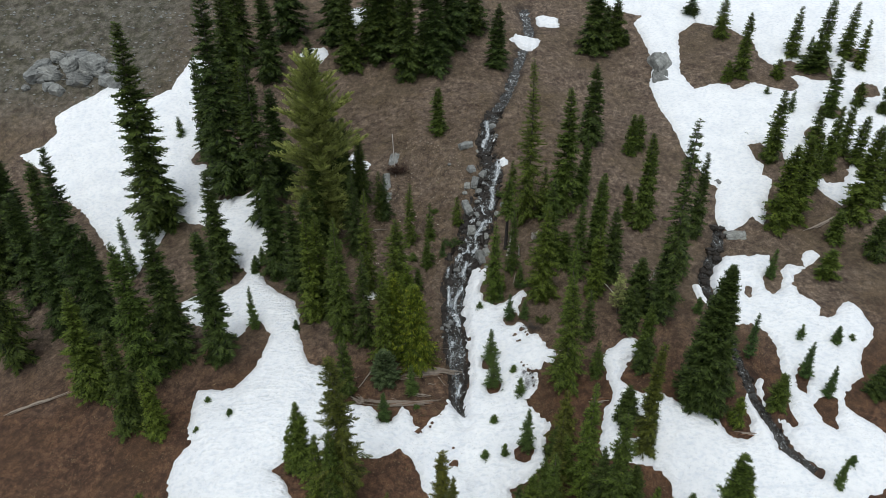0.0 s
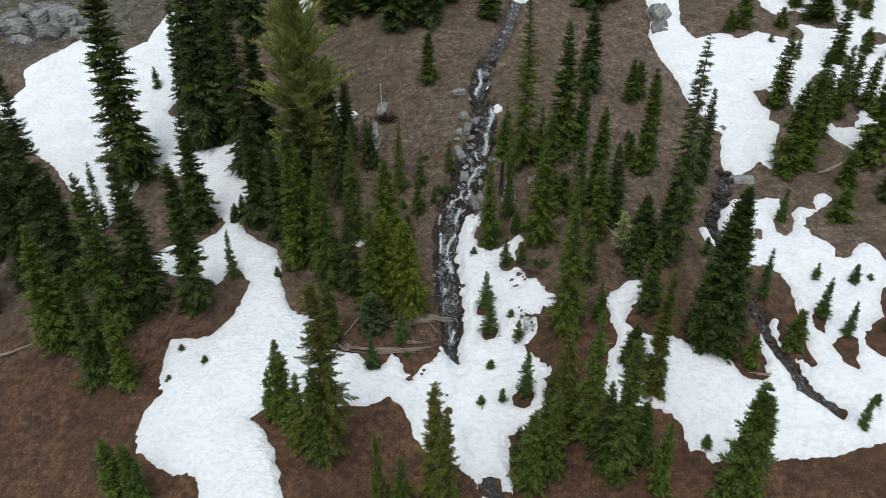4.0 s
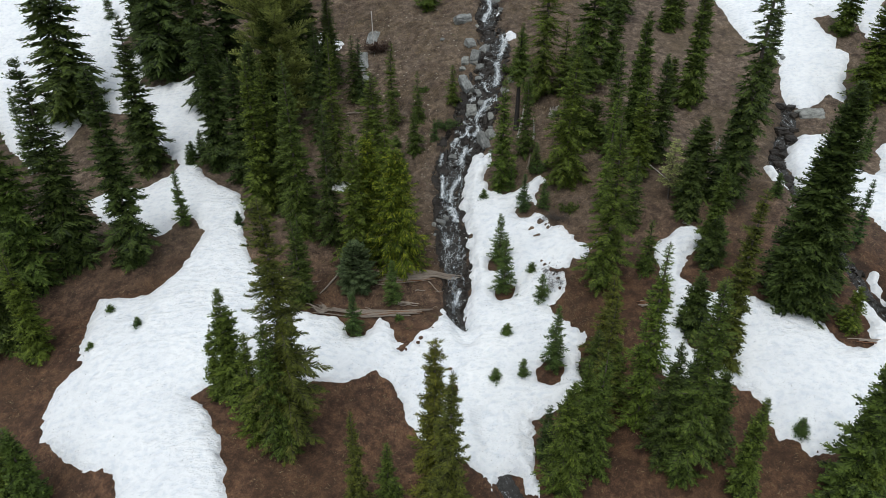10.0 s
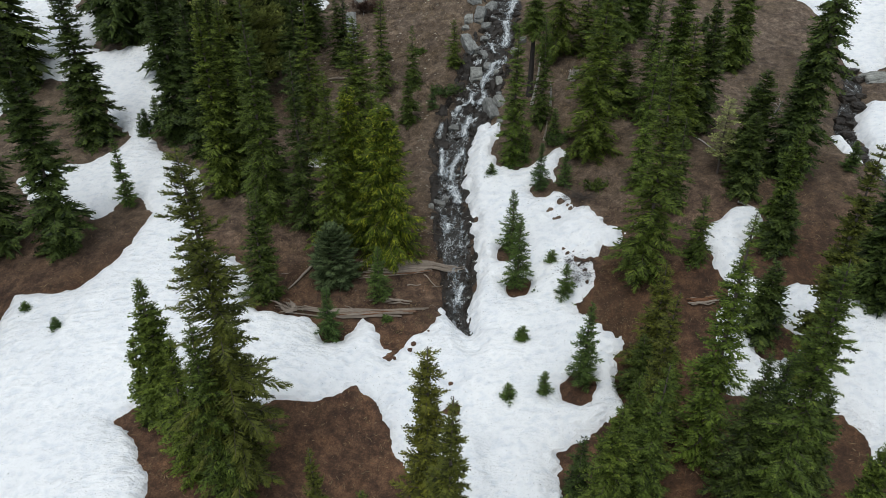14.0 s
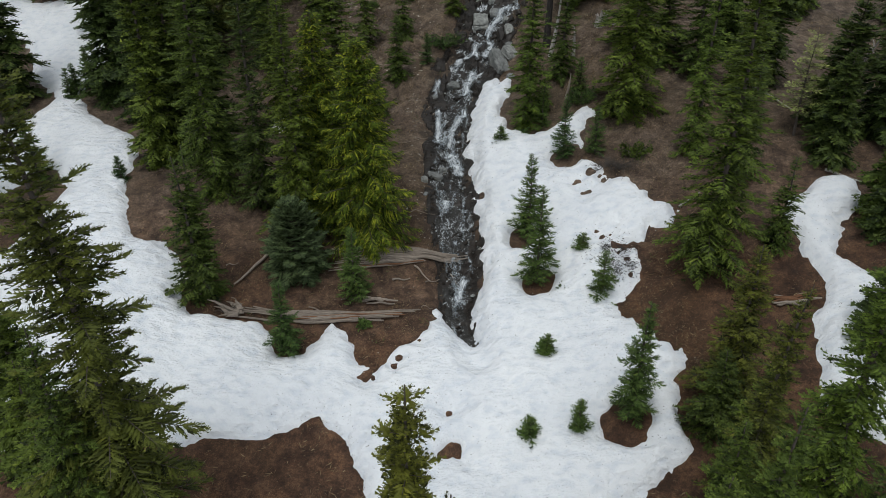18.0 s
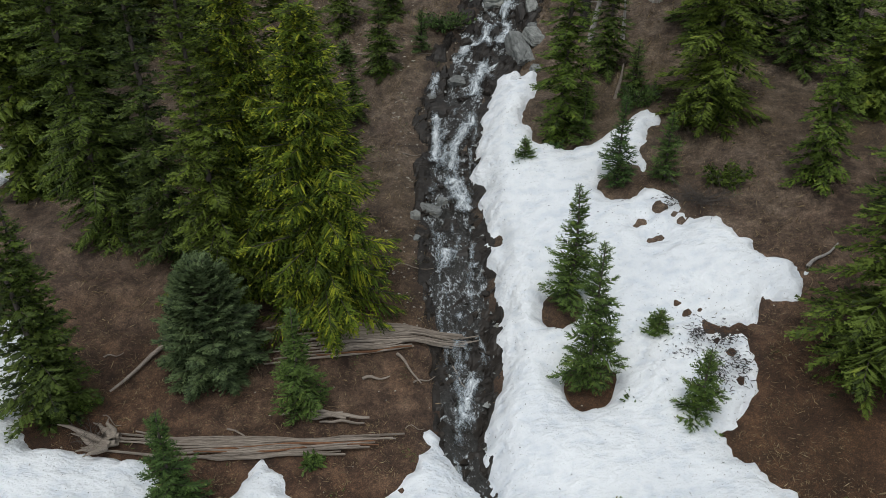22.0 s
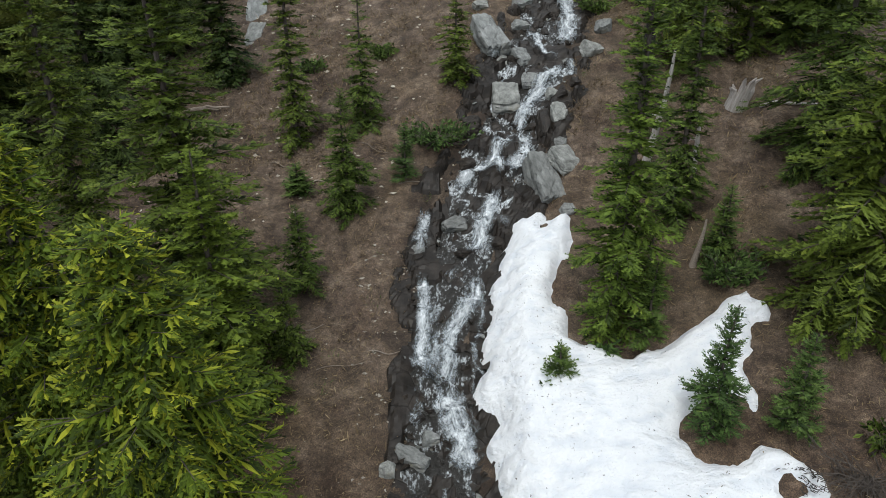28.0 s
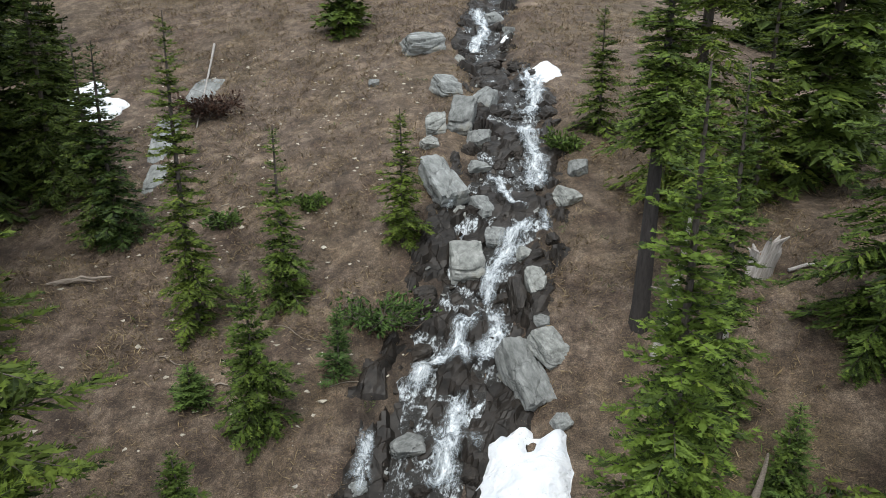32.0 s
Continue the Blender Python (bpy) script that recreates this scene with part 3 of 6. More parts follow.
def snow_depth(x, y, polys, pits, islands=(), cuts=()):
    wob = 0.22 * fbm(x * 0.9, y * 0.9, 4, 23) + 0.25 * fbm(x * 3.1, y * 3.1, 3, 29)
    d = np.max([inside_distance(x, y, p) for p in polys], 0)
    for p in islands:
        d = np.minimum(d, -inside_distance(x, y, p))
    for line in cuts:
        away, half = near_line(x, y, line)
        d = np.minimum(d, away - half * 0.8)
    d = d + wob
    ragged = 1 + 0.9 * fbm(x * 2.2, y * 2.2, 3, 37)
    for px, py, pr in pits:
        d = np.minimum(d, np.hypot(x - px, y - py) - pr * (ragged if pr < 0.4 else 0.6 + 0.4 * ragged))
    return d, 0.42 * (1 - np.exp(-np.maximum(d, 0) / 0.35)) + 0.25 * np.minimum(np.maximum(d, 0) / 6, 1) + np.minimum(d, 0) * 0.8


def snow_sheet(name, label, polys, pits, xs, ys, islands=(), cuts=()):
    X, Y = np.meshgrid(xs, ys)
    d, t = snow_depth(X, Y, polys, pits, islands, cuts)
    soft = base_height(X, Y) * 0.35 + ground_height(X, Y) * 0.65
    dish = 0.12 * fbm(X * 0.55, Y * 0.55, 2, 41) + 0.075 * fbm(X * 2.1, Y * 2.1, 3, 47)
    low = ground_height(X, Y)
    mixd = np.clip(d / 1.0, 0, 1)
    z = low * (1 - mixd) + soft * mixd + t - 0.04 + dish * mixd
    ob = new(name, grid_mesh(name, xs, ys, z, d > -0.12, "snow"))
    return tagged(ob, label, "snow", kind="structure")


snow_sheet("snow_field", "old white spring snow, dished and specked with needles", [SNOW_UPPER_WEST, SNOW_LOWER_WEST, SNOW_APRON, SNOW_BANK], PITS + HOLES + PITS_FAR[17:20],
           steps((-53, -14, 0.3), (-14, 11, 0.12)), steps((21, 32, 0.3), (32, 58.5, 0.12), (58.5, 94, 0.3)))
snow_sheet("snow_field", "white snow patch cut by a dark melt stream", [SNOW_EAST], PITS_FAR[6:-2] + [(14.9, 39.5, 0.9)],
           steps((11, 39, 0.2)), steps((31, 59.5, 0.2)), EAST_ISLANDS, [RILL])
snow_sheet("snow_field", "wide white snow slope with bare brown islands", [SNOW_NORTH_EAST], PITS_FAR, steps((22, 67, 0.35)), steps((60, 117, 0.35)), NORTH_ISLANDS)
for sx, sy, sr in ((11.3, 95.6, 2.0), (14.8, 100.4, 1.9), (6.7, 70.6, 0.75), (5.9, 74.6, 0.35), (-9.5, 72.5, 1.1), (-6.95, 55.2, 0.95), (-17.5, 92, 2.4), (-10.2, 74, 0.8), (-11.5, 100, 2.4)):
    xs, ys = steps((sx - sr * 1.5, sx + sr * 1.5, 0.1)), steps((sy - sr * 1.5, sy + sr * 1.5, 0.1))
    ring = [(sx + sr * math.cos(a) * random.uniform(0.65, 1.15), sy + sr * math.sin(a) * random.uniform(0.65, 1.15)) for a in np.linspace(0, 2 * math.pi, 11)[:-1]]
    snow_sheet("snow_patch", "small leftover patch of white snow on brown turf", [ring], [], xs, ys)

# ---------------------------------------------------------------- things: helpers


def part(name, me, parent, label=""):
    ob = new(name, me)
    ob.parent = parent
    if label:
        tagged(ob, label)
    return ob


def tube(points, radii, sides=7):
    """Vertices and quads of a tapered tube along points."""
    pts = np.array(points, float)
    tan = np.gradient(pts, axis=0)
    tan /= np.linalg.norm(tan, axis=1)[:, None] + 1e-9
    ref = np.array([0.31, 0.95, 0.05])
    u = np.cross(tan, ref)
    u /= np.linalg.norm(u, axis=1)[:, None] + 1e-9
    v = np.cross(tan, u)
    a = np.arange(sides) * 2 * math.pi / sides
    co = pts[:, None] + np.array(radii)[:, None, None] * (np.cos(a)[None, :, None] * u[:, None] + np.sin(a)[None, :, None] * v[:, None])
    n = len(pts)
    i = np.arange(n * sides).reshape(n, sides)
    q = np.stack([i[:-1], np.roll(i, -1, 1)[:-1], np.roll(i, -1, 1)[1:], i[1:]], -1).reshape(-1, 4)
    return co.reshape(-1, 3), q


def join(pieces):
    co, fa, n = [], [], 0
    for c, f in pieces:
        co.append(c)
        fa.append(f + n)
        n += len(c)
    return np.concatenate(co), np.concatenate(fa)


def sprigs(p, d, length, width, up, cross):
    """Bent lens-shaped sprigs of needles: one blade each, or two crossed."""
    d = d / (np.linalg.norm(d, axis=1)[:, None] + 1e-9)
    s = np.cross(d, up)
    s /= np.linalg.norm(s, axis=1)[:, None] + 1e-9
    n = np.cross(s, d)
    out = []
    for side, lift in ((s, n), (n, s))[: 2 if cross else 1]:
        a = p
        m1 = p + d * (length * 0.55)[:, None] + side * (width * 0.5)[:, None] - lift * (width * 0.12)[:, None]
        m2 = p + d * (length * 0.55)[:, None] - side * (width * 0.5)[:, None] - lift * (width * 0.12)[:, None]
        e = p + d * length[:, None]
        out.append(np.stack([a, m1, e, m2], 1))
    co = np.concatenate(out).reshape(-1, 3)
    return co, np.arange(len(co)).reshape(-1, 4)


def conifer_meshes(seed, h, r, kind, detail):
    """Trunk, bare branch wood and crown of one conifer that stands at the origin."""
    g = np.random.default_rng(seed)
    spec = {  # bare foot, whorl gap, gap's growth with height, boughs a whorl, profile power, tilt at top, tilt at foot, droop, raggedness
        "F": (0.01, 0.23, 0.016, 8, 0.76, 34, -22, 0.20, 0.32), "O": (0.01, 0.24, 0.014, 8, 0.58, 28, -18, 0.18, 0.46), "B": (0.0, 0.20, 0.010, 13, 0.78, 32, -6, 0.16, 0.12), "H": (0.08, 0.34, 0.012, 5, 0.50, 12, -26, 0.30, 0.42),
        "s": (0.04, 0.11, 0.036, 6, 0.8, 44, 0, 0.12, 0.30), "S": (0.25, 0.30, 0.015, 5, 0.40, 28, 0, 0.15, 0.5), "D": (0.02, 0.2, 0.01, 6, 0.7, 30, -10, 0.2, 0.35),
        "C": (0.0, 0.22, 0.006, 9, 0.62, 36, 0, 0.36, 0.24), "P": (0.05, 0.36, 0.012, 7, 0.40, 42, 8, -0.18, 0.45), "R": (0.0, 0.13, 0.02, 14, 0.30, 62, 2, 0.1, 0.10),
        "T": (0.50, 0.22, 0.01, 8, 0.7, 35, -15, 0.25, 0.3)}[kind]
    foot, gap, growth, count, power, tilt_top, tilt_foot, droop, rag = spec
    gap += growth * h
    lean = g.uniform(-0.012, 0.012, 2) * h
    bend = g.uniform(-0.02, 0.02, 2) * h

    def axis(z):
        t = z / h
        return np.array([lean[0] * t + bend[0] * math.sin(math.pi * t), lean[1] * t + bend[1] * math.sin(math.pi * t), z])

    base_r = (0.009 * h + 0.015) * (2.3 if kind == "T" else 1.0)
    zs = np.linspace(-0.25, h * 0.985, 12)
    trunk = tube([axis(z) for z in zs], [base_r * (1 - max(z, 0) / h) ** 0.8 * (1.25 if z < 0.1 else 1) + 0.008 for z in zs])
    # the boughs: root, length, bearing, tilt
    rows = []
    z = h * foot + 0.08
    while z < h * 0.975:
        t2 = (z / h - foot) / (1 - foot)
        prof = max(1 - t2, 0) ** power * (min(1, 0.62 + t2 * 5) if kind not in "RB" else min(1, 0.8 + t2 * 3))
        if kind == "P":
            prof = math.sin(math.pi * min(0.14 + 0.86 * t2, 1)) ** 0.55
        swell = g.uniform(1 - rag * 0.7, 1 + rag * 0.35)
        n = max(4, round(count * (1 - 0.4 * t2) * g.uniform(0.85, 1.15)))
        a0 = g.uniform(0, 6.28)
        for k in range(n):
            if g.random() < rag * 0.3:
                continue
            ln = r * prof * swell * g.uniform(1 - rag, 1 + rag * 0.4) + 0.04
            if k % 3 == 2 and kind in "FBsTCR":
                ln *= g.uniform(0.4, 0.75)  # short inner boughs round the trunk
            tilt = tilt_foot + (tilt_top - tilt_foot) * t2**1.2 + g.uniform(-7, 7)
            rows.append((*axis(min(max(z + g.uniform(-0.22, 0.22) * gap, 0.03), h)), ln, a0 + 6.283 * k / n + g.uniform(-0.3, 0.3), math.radians(tilt)))
        z += gap * g.uniform(0.8, 1.2) * (1 - 0.5 * z / h)
    rows = np.array(rows)
    root, ln, az, tilt = rows[:, :3], rows[:, 3], rows[:, 4], rows[:, 5]
    out = np.stack([np.cos(az), np.sin(az), 0 * az], 1)
    lat = np.stack([-np.sin(az), np.cos(az), 0 * az], 1)
    UP = np.array([0, 0, 1.0])

    def along(i, s):
        rise = s * np.sin(tilt[i]) - droop * s**2 + droop * 0.5 * s**4
        return root[i] + ln[i][:, None] * ((s * np.cos(tilt[i]))[:, None] * out[i] + rise[:, None] * UP)

    every = np.arange(len(rows))
    bare = every[ln > 0.35]
    wood = None
    if len(bare):
        mid, end = along(bare, np.full(len(bare), 0.5)), along(bare, np.full(len(bare), 0.97))
        wood = join([tube([root[i], mid[j], end[j]], [0.010 + 0.010 * ln[i], 0.007 + 0.004 * ln[i], 0.003], 3) for j, i in enumerate(bare)])
    # flat fans: side twigs off each bough, and on each twig a comb of shoots
    spacing, size, teeth = {0: (0.24, 0.22, 2), 1: (0.17, 0.16, 3), 2: (0.095, 0.085, 4)}[detail]
    if kind == "s":
        spacing, size = (spacing * 0.5, size * 0.5) if detail < 2 else (spacing * 0.75, size * 0.7)
    if kind == "R":
        spacing, size = spacing * 0.8, size * 0.8
    many = (3 + 2 * ln / spacing * {"P": 1.7, "S": 0.6, "D": 0.55, "H": 0.8, "B": 0.9}.get(kind, 1.0)).astype(int)
    i = np.repeat(every, many)
    small = np.clip(0.32 + 0.95 * ln[i] / (0.3 if kind == "s" else 0.6), 0.3, 1.0)
    m = len(i)
    first = np.repeat(np.cumsum(many) - many, many)
    s = np.clip((np.arange(m) - first + g.uniform(0.1, 1.1, m)) / np.repeat(many, many), 0.02, 1.0)
    if kind == "R":
        s = 0.35 + 0.65 * s
    side = np.where(np.arange(m) % 2, 1.0, -1.0)
    tang = along(i, np.minimum(s + 0.05, 1.05)) - along(i, s - 0.05)
    tang /= np.linalg.norm(tang, axis=1)[:, None] + 1e-9
    ahead = 0.55 + 0.9 * s**3
    d = tang * (ahead * g.uniform(0.8, 1.2, m))[:, None] + lat[i] * (side * (1 - 0.75 * s**4) * g.uniform(0.7, 1.1, m))[:, None]
    d[:, 2] += g.normal(0.05, 0.16, m)
    tl = ln[i] * (0.36 if kind in "FO" else 0.46) * (1 - s) ** 0.8 * np.minimum(1, 0.4 + 2.2 * s) * g.uniform(0.6, 1.15, m) + size * small * g.uniform(0.8, 1.5, m)
    if kind == "C":
        d[:, 2] -= g.uniform(0.0, 0.8, m)
        tl = np.minimum(tl, 0.5) * 0.75 + size
    elif kind == "P":
        d[:, 2] += g.uniform(0.2, 0.9, m)
        d += g.normal(0, 0.2, (m, 3))
        tl = tl * 0.7
    d /= np.linalg.norm(d, axis=1)[:, None] + 1e-9
    p0 = along(i, s) + g.normal(0, 0.012 + 0.02 * (detail == 0), (m, 3))
    if kind in "FBHTs":
        p0[:, 2] += np.where(g.random(m) < 0.25, g.uniform(0, 0.09, m), 0) * (0.5 + ln[i])
    acr = np.cross(d, UP + g.normal(0, 0.25, (m, 3)))
    acr /= np.linalg.norm(acr, axis=1)[:, None] + 1e-9
    nrm = np.cross(acr, d)
    # shoots stand alternately to the two sides of a twig, with gaps between them
    joints = 2 * teeth + 1
    u = np.linspace(0, 1, joints)
    sag = {"C": 0.3, "P": -0.15}.get(kind, 0.10)
    node = p0[:, None] + d[:, None] * (u[None, :, None] * tl[:, None, None]) - UP * (sag * u[None, :, None] ** 2 * tl[:, None, None])
    thick = {"C": 0.85, "P": 1.2}.get(kind, 1.0)
    reach = size * thick * (1.2 - 0.55 * u[:-1])[None, :] * g.uniform(0.7, 1.3, (m, joints - 1)) * small[:, None]
    fwd = reach * g.uniform(0.55, 1.0, (m, joints - 1)) + 0.25 * (tl / teeth)[:, None]
    lift = reach * g.normal(0.14, 0.30, (m, joints - 1))
    sg = np.where(np.arange(joints - 1) % 2, 1.0, -1.0)[None, :]
    tips = node[:, :-1] + d[:, None] * fwd[..., None] + acr[:, None] * (sg * 0.85 * reach)[..., None] + nrm[:, None] * lift[..., None]
    nose = node[:, -1:] + d[:, None] * (reach[:, -1:] * 0.9)[..., None]
    co = np.concatenate([node, tips, nose], 1)
    k = 2 * joints
    tri = [(q, joints + q, q + 1) for q in range(joints - 1)] + [(joints - 2, joints - 1, k - 1), (joints - 1, k - 2, k - 1)]
    faces = (np.arange(m) * k)[:, None, None] + np.array(tri)[None]
    crown = (co.reshape(-1, 3), faces.reshape(-1, 3))
    # close-packed needles: a ridged blade along each twig, and far off along each side branch
    def blades(at, way, lg, hw):
        across = np.cross(way, UP)
        across /= np.linalg.norm(across, axis=1)[:, None] + 1e-9
        over = np.cross(across, way)
        mid0 = at + way * (0.5 * lg)[:, None] - over * (0.3 * hw)[:, None]
        co = np.stack([at - way * (0.1 * lg)[:, None], mid0 + across * hw[:, None], at + way * lg[:, None] - UP * (0.10 * lg)[:, None],
                       mid0 - across * hw[:, None], at + way * (0.42 * lg)[:, None] + over * (0.35 * hw + 0.006)[:, None]], 1)
        tri = np.array([(0, 1, 4), (1, 2, 4), (2, 3, 4), (3, 0, 4)])
        return co.reshape(-1, 3), ((np.arange(len(co)) * 5)[:, None, None] + tri[None]).reshape(-1, 3)

    if kind not in "SD":
        slim = {"C": 0.65, "P": 0.45, "s": 0.7}.get(kind, 1.0)
        pieces = [crown, blades(p0, d, tl * 0.95, np.minimum(tl * 0.30, (0.13, 0.085, 0.05)[detail]) * slim * g.uniform(0.7, 1.3, m))]
        hand = [(0.45, 0, 0.60), (0.28, 1, 0.48), (0.28, -1, 0.48), (0.58, 1, 0.36), (0.58, -1, 0.36)][: (5, 5, 0)[detail]]
        n = len(rows)
        for s0, sd, reach0 in hand:
            sv = np.clip(s0 + g.uniform(-0.1, 0.1, n), 0.05, 0.95)
            way = along(every, sv + 0.06) - along(every, sv - 0.06)
            way /= np.linalg.norm(way, axis=1)[:, None] + 1e-9
            way = way * (1.0 - 0.3 * abs(sd)) + lat * (sd * g.uniform(0.55, 0.95, n))[:, None]
            way[:, 2] += g.normal(-0.04, 0.13, n) + (0.5 if kind == "P" else 0)
            way /= np.linalg.norm(way, axis=1)[:, None]
            lg = ln * reach0 * g.uniform(0.7, 1.25, n) + 0.03
            pieces.append(blades(along(every, sv), way, lg, np.minimum(lg * 0.26 * g.uniform(0.7, 1.2, n), (0.3, 0.12)[min(detail, 1)]) * slim + 0.006))
        crown = join(pieces)
    return trunk, wood, crown


TONES = {"d": "dark_needles", "g": "fir_needles", "b": "green_needles", "o": "olive_needles"}
NEEDLES = {"O": "fir_needles", "F": "fir_needles", "B": "dark_needles", "H": "dark_needles", "s": "young_needles", "S": "pine_needles", "D": "red_dead_needles", "C": "cedar_fronds", "P": "pine_needles",
           "R": "blue_needles", "T": "fir_needles"}
LABELS = {"O": "tall open-crowned fir with long uneven boughs and gaps", "F": "tall narrow green subalpine fir on a brown slope", "B": "broad dense dark green fir beside the snow", "H": "tall ragged dark conifer with bare gaps and grey trunk",
          "s": "young green fir sapling standing in a melted pit", "S": "thin sparse grey-green conifer with bare lower trunk", "D": "dead conifer with dull reddish brown needles",
          "C": "yellow-green cedar with drooping fronds beside the stream", "P": "broad grey-green pine with upswept branches and a rounded crown", "R": "round dense blue-green fir bush by the fallen logs",
          "T": "fir with a long bare dark trunk"}
MODELS = {}


def tree_model(kind, h, r, detail, variant, dark):
    key = (kind, h, r, detail, variant, dark)
    if key not in MODELS:
        trunk, wood, crown = conifer_meshes(len(MODELS) * 7 + 3, h, r, kind, detail)
        bark = "dark_bark" if kind in "T" else "bark"
        needles = dark if dark and kind in "FOHB" else NEEDLES[kind]
        MODELS[key] = [array_mesh("trunk", *trunk, bark, True), array_mesh("branch_wood", *wood, "bark", False) if wood else None, array_mesh("crown", *crown, needles)]
    return MODELS[key]


def plant(kind, x, y, h, r, detail=1, dark="", label="", lean=(0, 0), group="conifers on the slope", sink=0.0):
    """One tree: the nearest model of its kind, grown to its own height and spread."""
    r *= {"F": 1.2, "O": 1.12}.get(kind, 1.0)
    sizes = [1.0, 1.6, 2.4, 3.5, 5.0, 7.0, 9.0, 11.0, 13.5, 18.0, 23.0]
    if kind in "CRPBTDSOH":
        mh, mr = h, r
    else:
        mh = min(sizes, key=lambda q: abs(math.log(q / h)))
        slim = min((0.11, 0.15, 0.19, 0.25, 0.33), key=lambda q: abs(math.log(q * h / r)))
        mr = slim * mh
    models = tree_model(kind, mh, mr, detail, random.randrange(2) if detail == 2 and kind == "F" else 0, dark)
    name = {"C": "cedar_tree", "P": "pine_tree", "R": "fir_bush", "s": "fir_sapling", "D": "dead_tree"}.get(kind, "fir_tree")
    t = new(name)
    t.matrix_world = Matrix.Translation((x, y, gz(x, y) - 0.05 - sink)) @ pose(0, 0, 0, lean[0], lean[1], random.uniform(0, 360) if not any(lean) else 0) @ Matrix.Diagonal((r / mr, r / mr, h / mh, 1))
    tagged(t, label or LABELS[kind], "tree", group)
    for nm, me in zip(("trunk", "branch_wood", "crown"), models):
        if me:
            pt = part(nm, me, t)
            if nm == "branch_wood":
                tagged(pt, kind="stuff")
    return t


# kind, x, y, height, spread, needles: d dark, g green, b bright, o olive
STAND_WEST = [
    ("F", -31.0, 66.8, 22.2, 2.97, "d"),
    ("F", -32.6, 52.8, 19.5, 2.15, "d"),
    ("F", -40.3, 62.2, 12.1, 1.61, "d"),
    ("F", -45.4, 64.3, 12.8, 2.09, "d"),
    ("F", -45.7, 60.8, 12.1, 2.03, "d"),
    ("F", -41.0, 58.6, 11.5, 1.98, "d"),
    ("H", -39.8, 50.4, 11.1, 2.46, "d"),
    ("s", -31.9, 59.8, 7.1, 0.78, "d"),
    ("F", -24.0, 48.5, 13.7, 2.11, "d"),
    ("F", -31.6, 52.9, 10.9, 1.84, "d"),
    ("F", -25.9, 46.4, 14.1, 2.11, "g"),
    ("F", -30.2, 45.8, 11.2, 1.88, "g"),
    ("F", -25.8, 42.3, 9.9, 1.52, "d"),
    ("F", -23.3, 41.0, 7.2, 0.95, "g"),
    ("O", -19.7, 47.8, 13.2, 1.45, "d"),
    ("s", -17.3, 51.2, 4.8, 0.62, "d"),
    ("F", -22.1, 58.7, 11.8, 1.61, "d"),
    ("F", -27.7, 76.3, 11.9, 1.32, "d"),
    ("F", -24.1, 71.1, 23.9, 2.7, "d"),
    ("F", -21.8, 72.2, 13.9, 1.53, "g"),
    ("F", -18.9, 65.6, 19.2, 2.11, "d"),
    ("P", -12.5, 62.6, 18.9, 4.54, "d"),
    ("F", -25.5, 73.2, 12.2, 1.6, "d"),
    ("F", -43.8, 53.7, 10.6, 2.43, "d"),
]
STAND_WEST_B = [
    ("F", -36.5, 54.0, 10.8, 1.88, "d"),
]
STAND_NORTHWEST = [
    ("F", -16.5, 58.5, 10.7, 1.77, "d"),
    ("F", -12.0, 52.0, 10.8, 1.19, "g"),
    ("F", -11.4, 53.4, 10.2, 1.12, "g"),
    ("F", -9.0, 49.8, 12.7, 1.4, "g"),
    ("F", -8.0, 44.3, 6.0, 0.72, "g"),
    ("F", -5.1, 47.8, 10.0, 1.47, "g"),
    ("F", -7.1, 55.5, 11.1, 1.22, "g"),
    ("F", -6.1, 64.6, 5.3, 0.91, "d"),
    ("F", -6.8, 49.3, 9.9, 1.16, "d"),
    ("F", -14.2, 56.4, 9.3, 1.29, "d"),
    ("F", -8.9, 60.6, 9.1, 1.36, "d"),
    ("s", -18.9, 58.6, 1.8, 0.37, "d"),
    ("s", -18.3, 59.8, 2.2, 0.57, "d"),
    ("s", -13.4, 50.6, 1.2, 0.32, "d"),
    ("C", -2.5, 47.7, 8.2, 2.5, "b"),
    ("C", -4.2, 48.7, 8.8, 2.1, "b"),
    ("R", -5.0, 45.8, 2.8, 1.45, "g"),
    ("F", -12.6, 61.2, 10.0, 1.9, "d"),
    ("F", -11.0, 66.0, 11.0, 2.0, "d"),
    ("F", -9.6, 52.2, 9.0, 1.6, "d"),
    ("F", -12.5, 55.6, 10.5, 1.7, "d"),
]
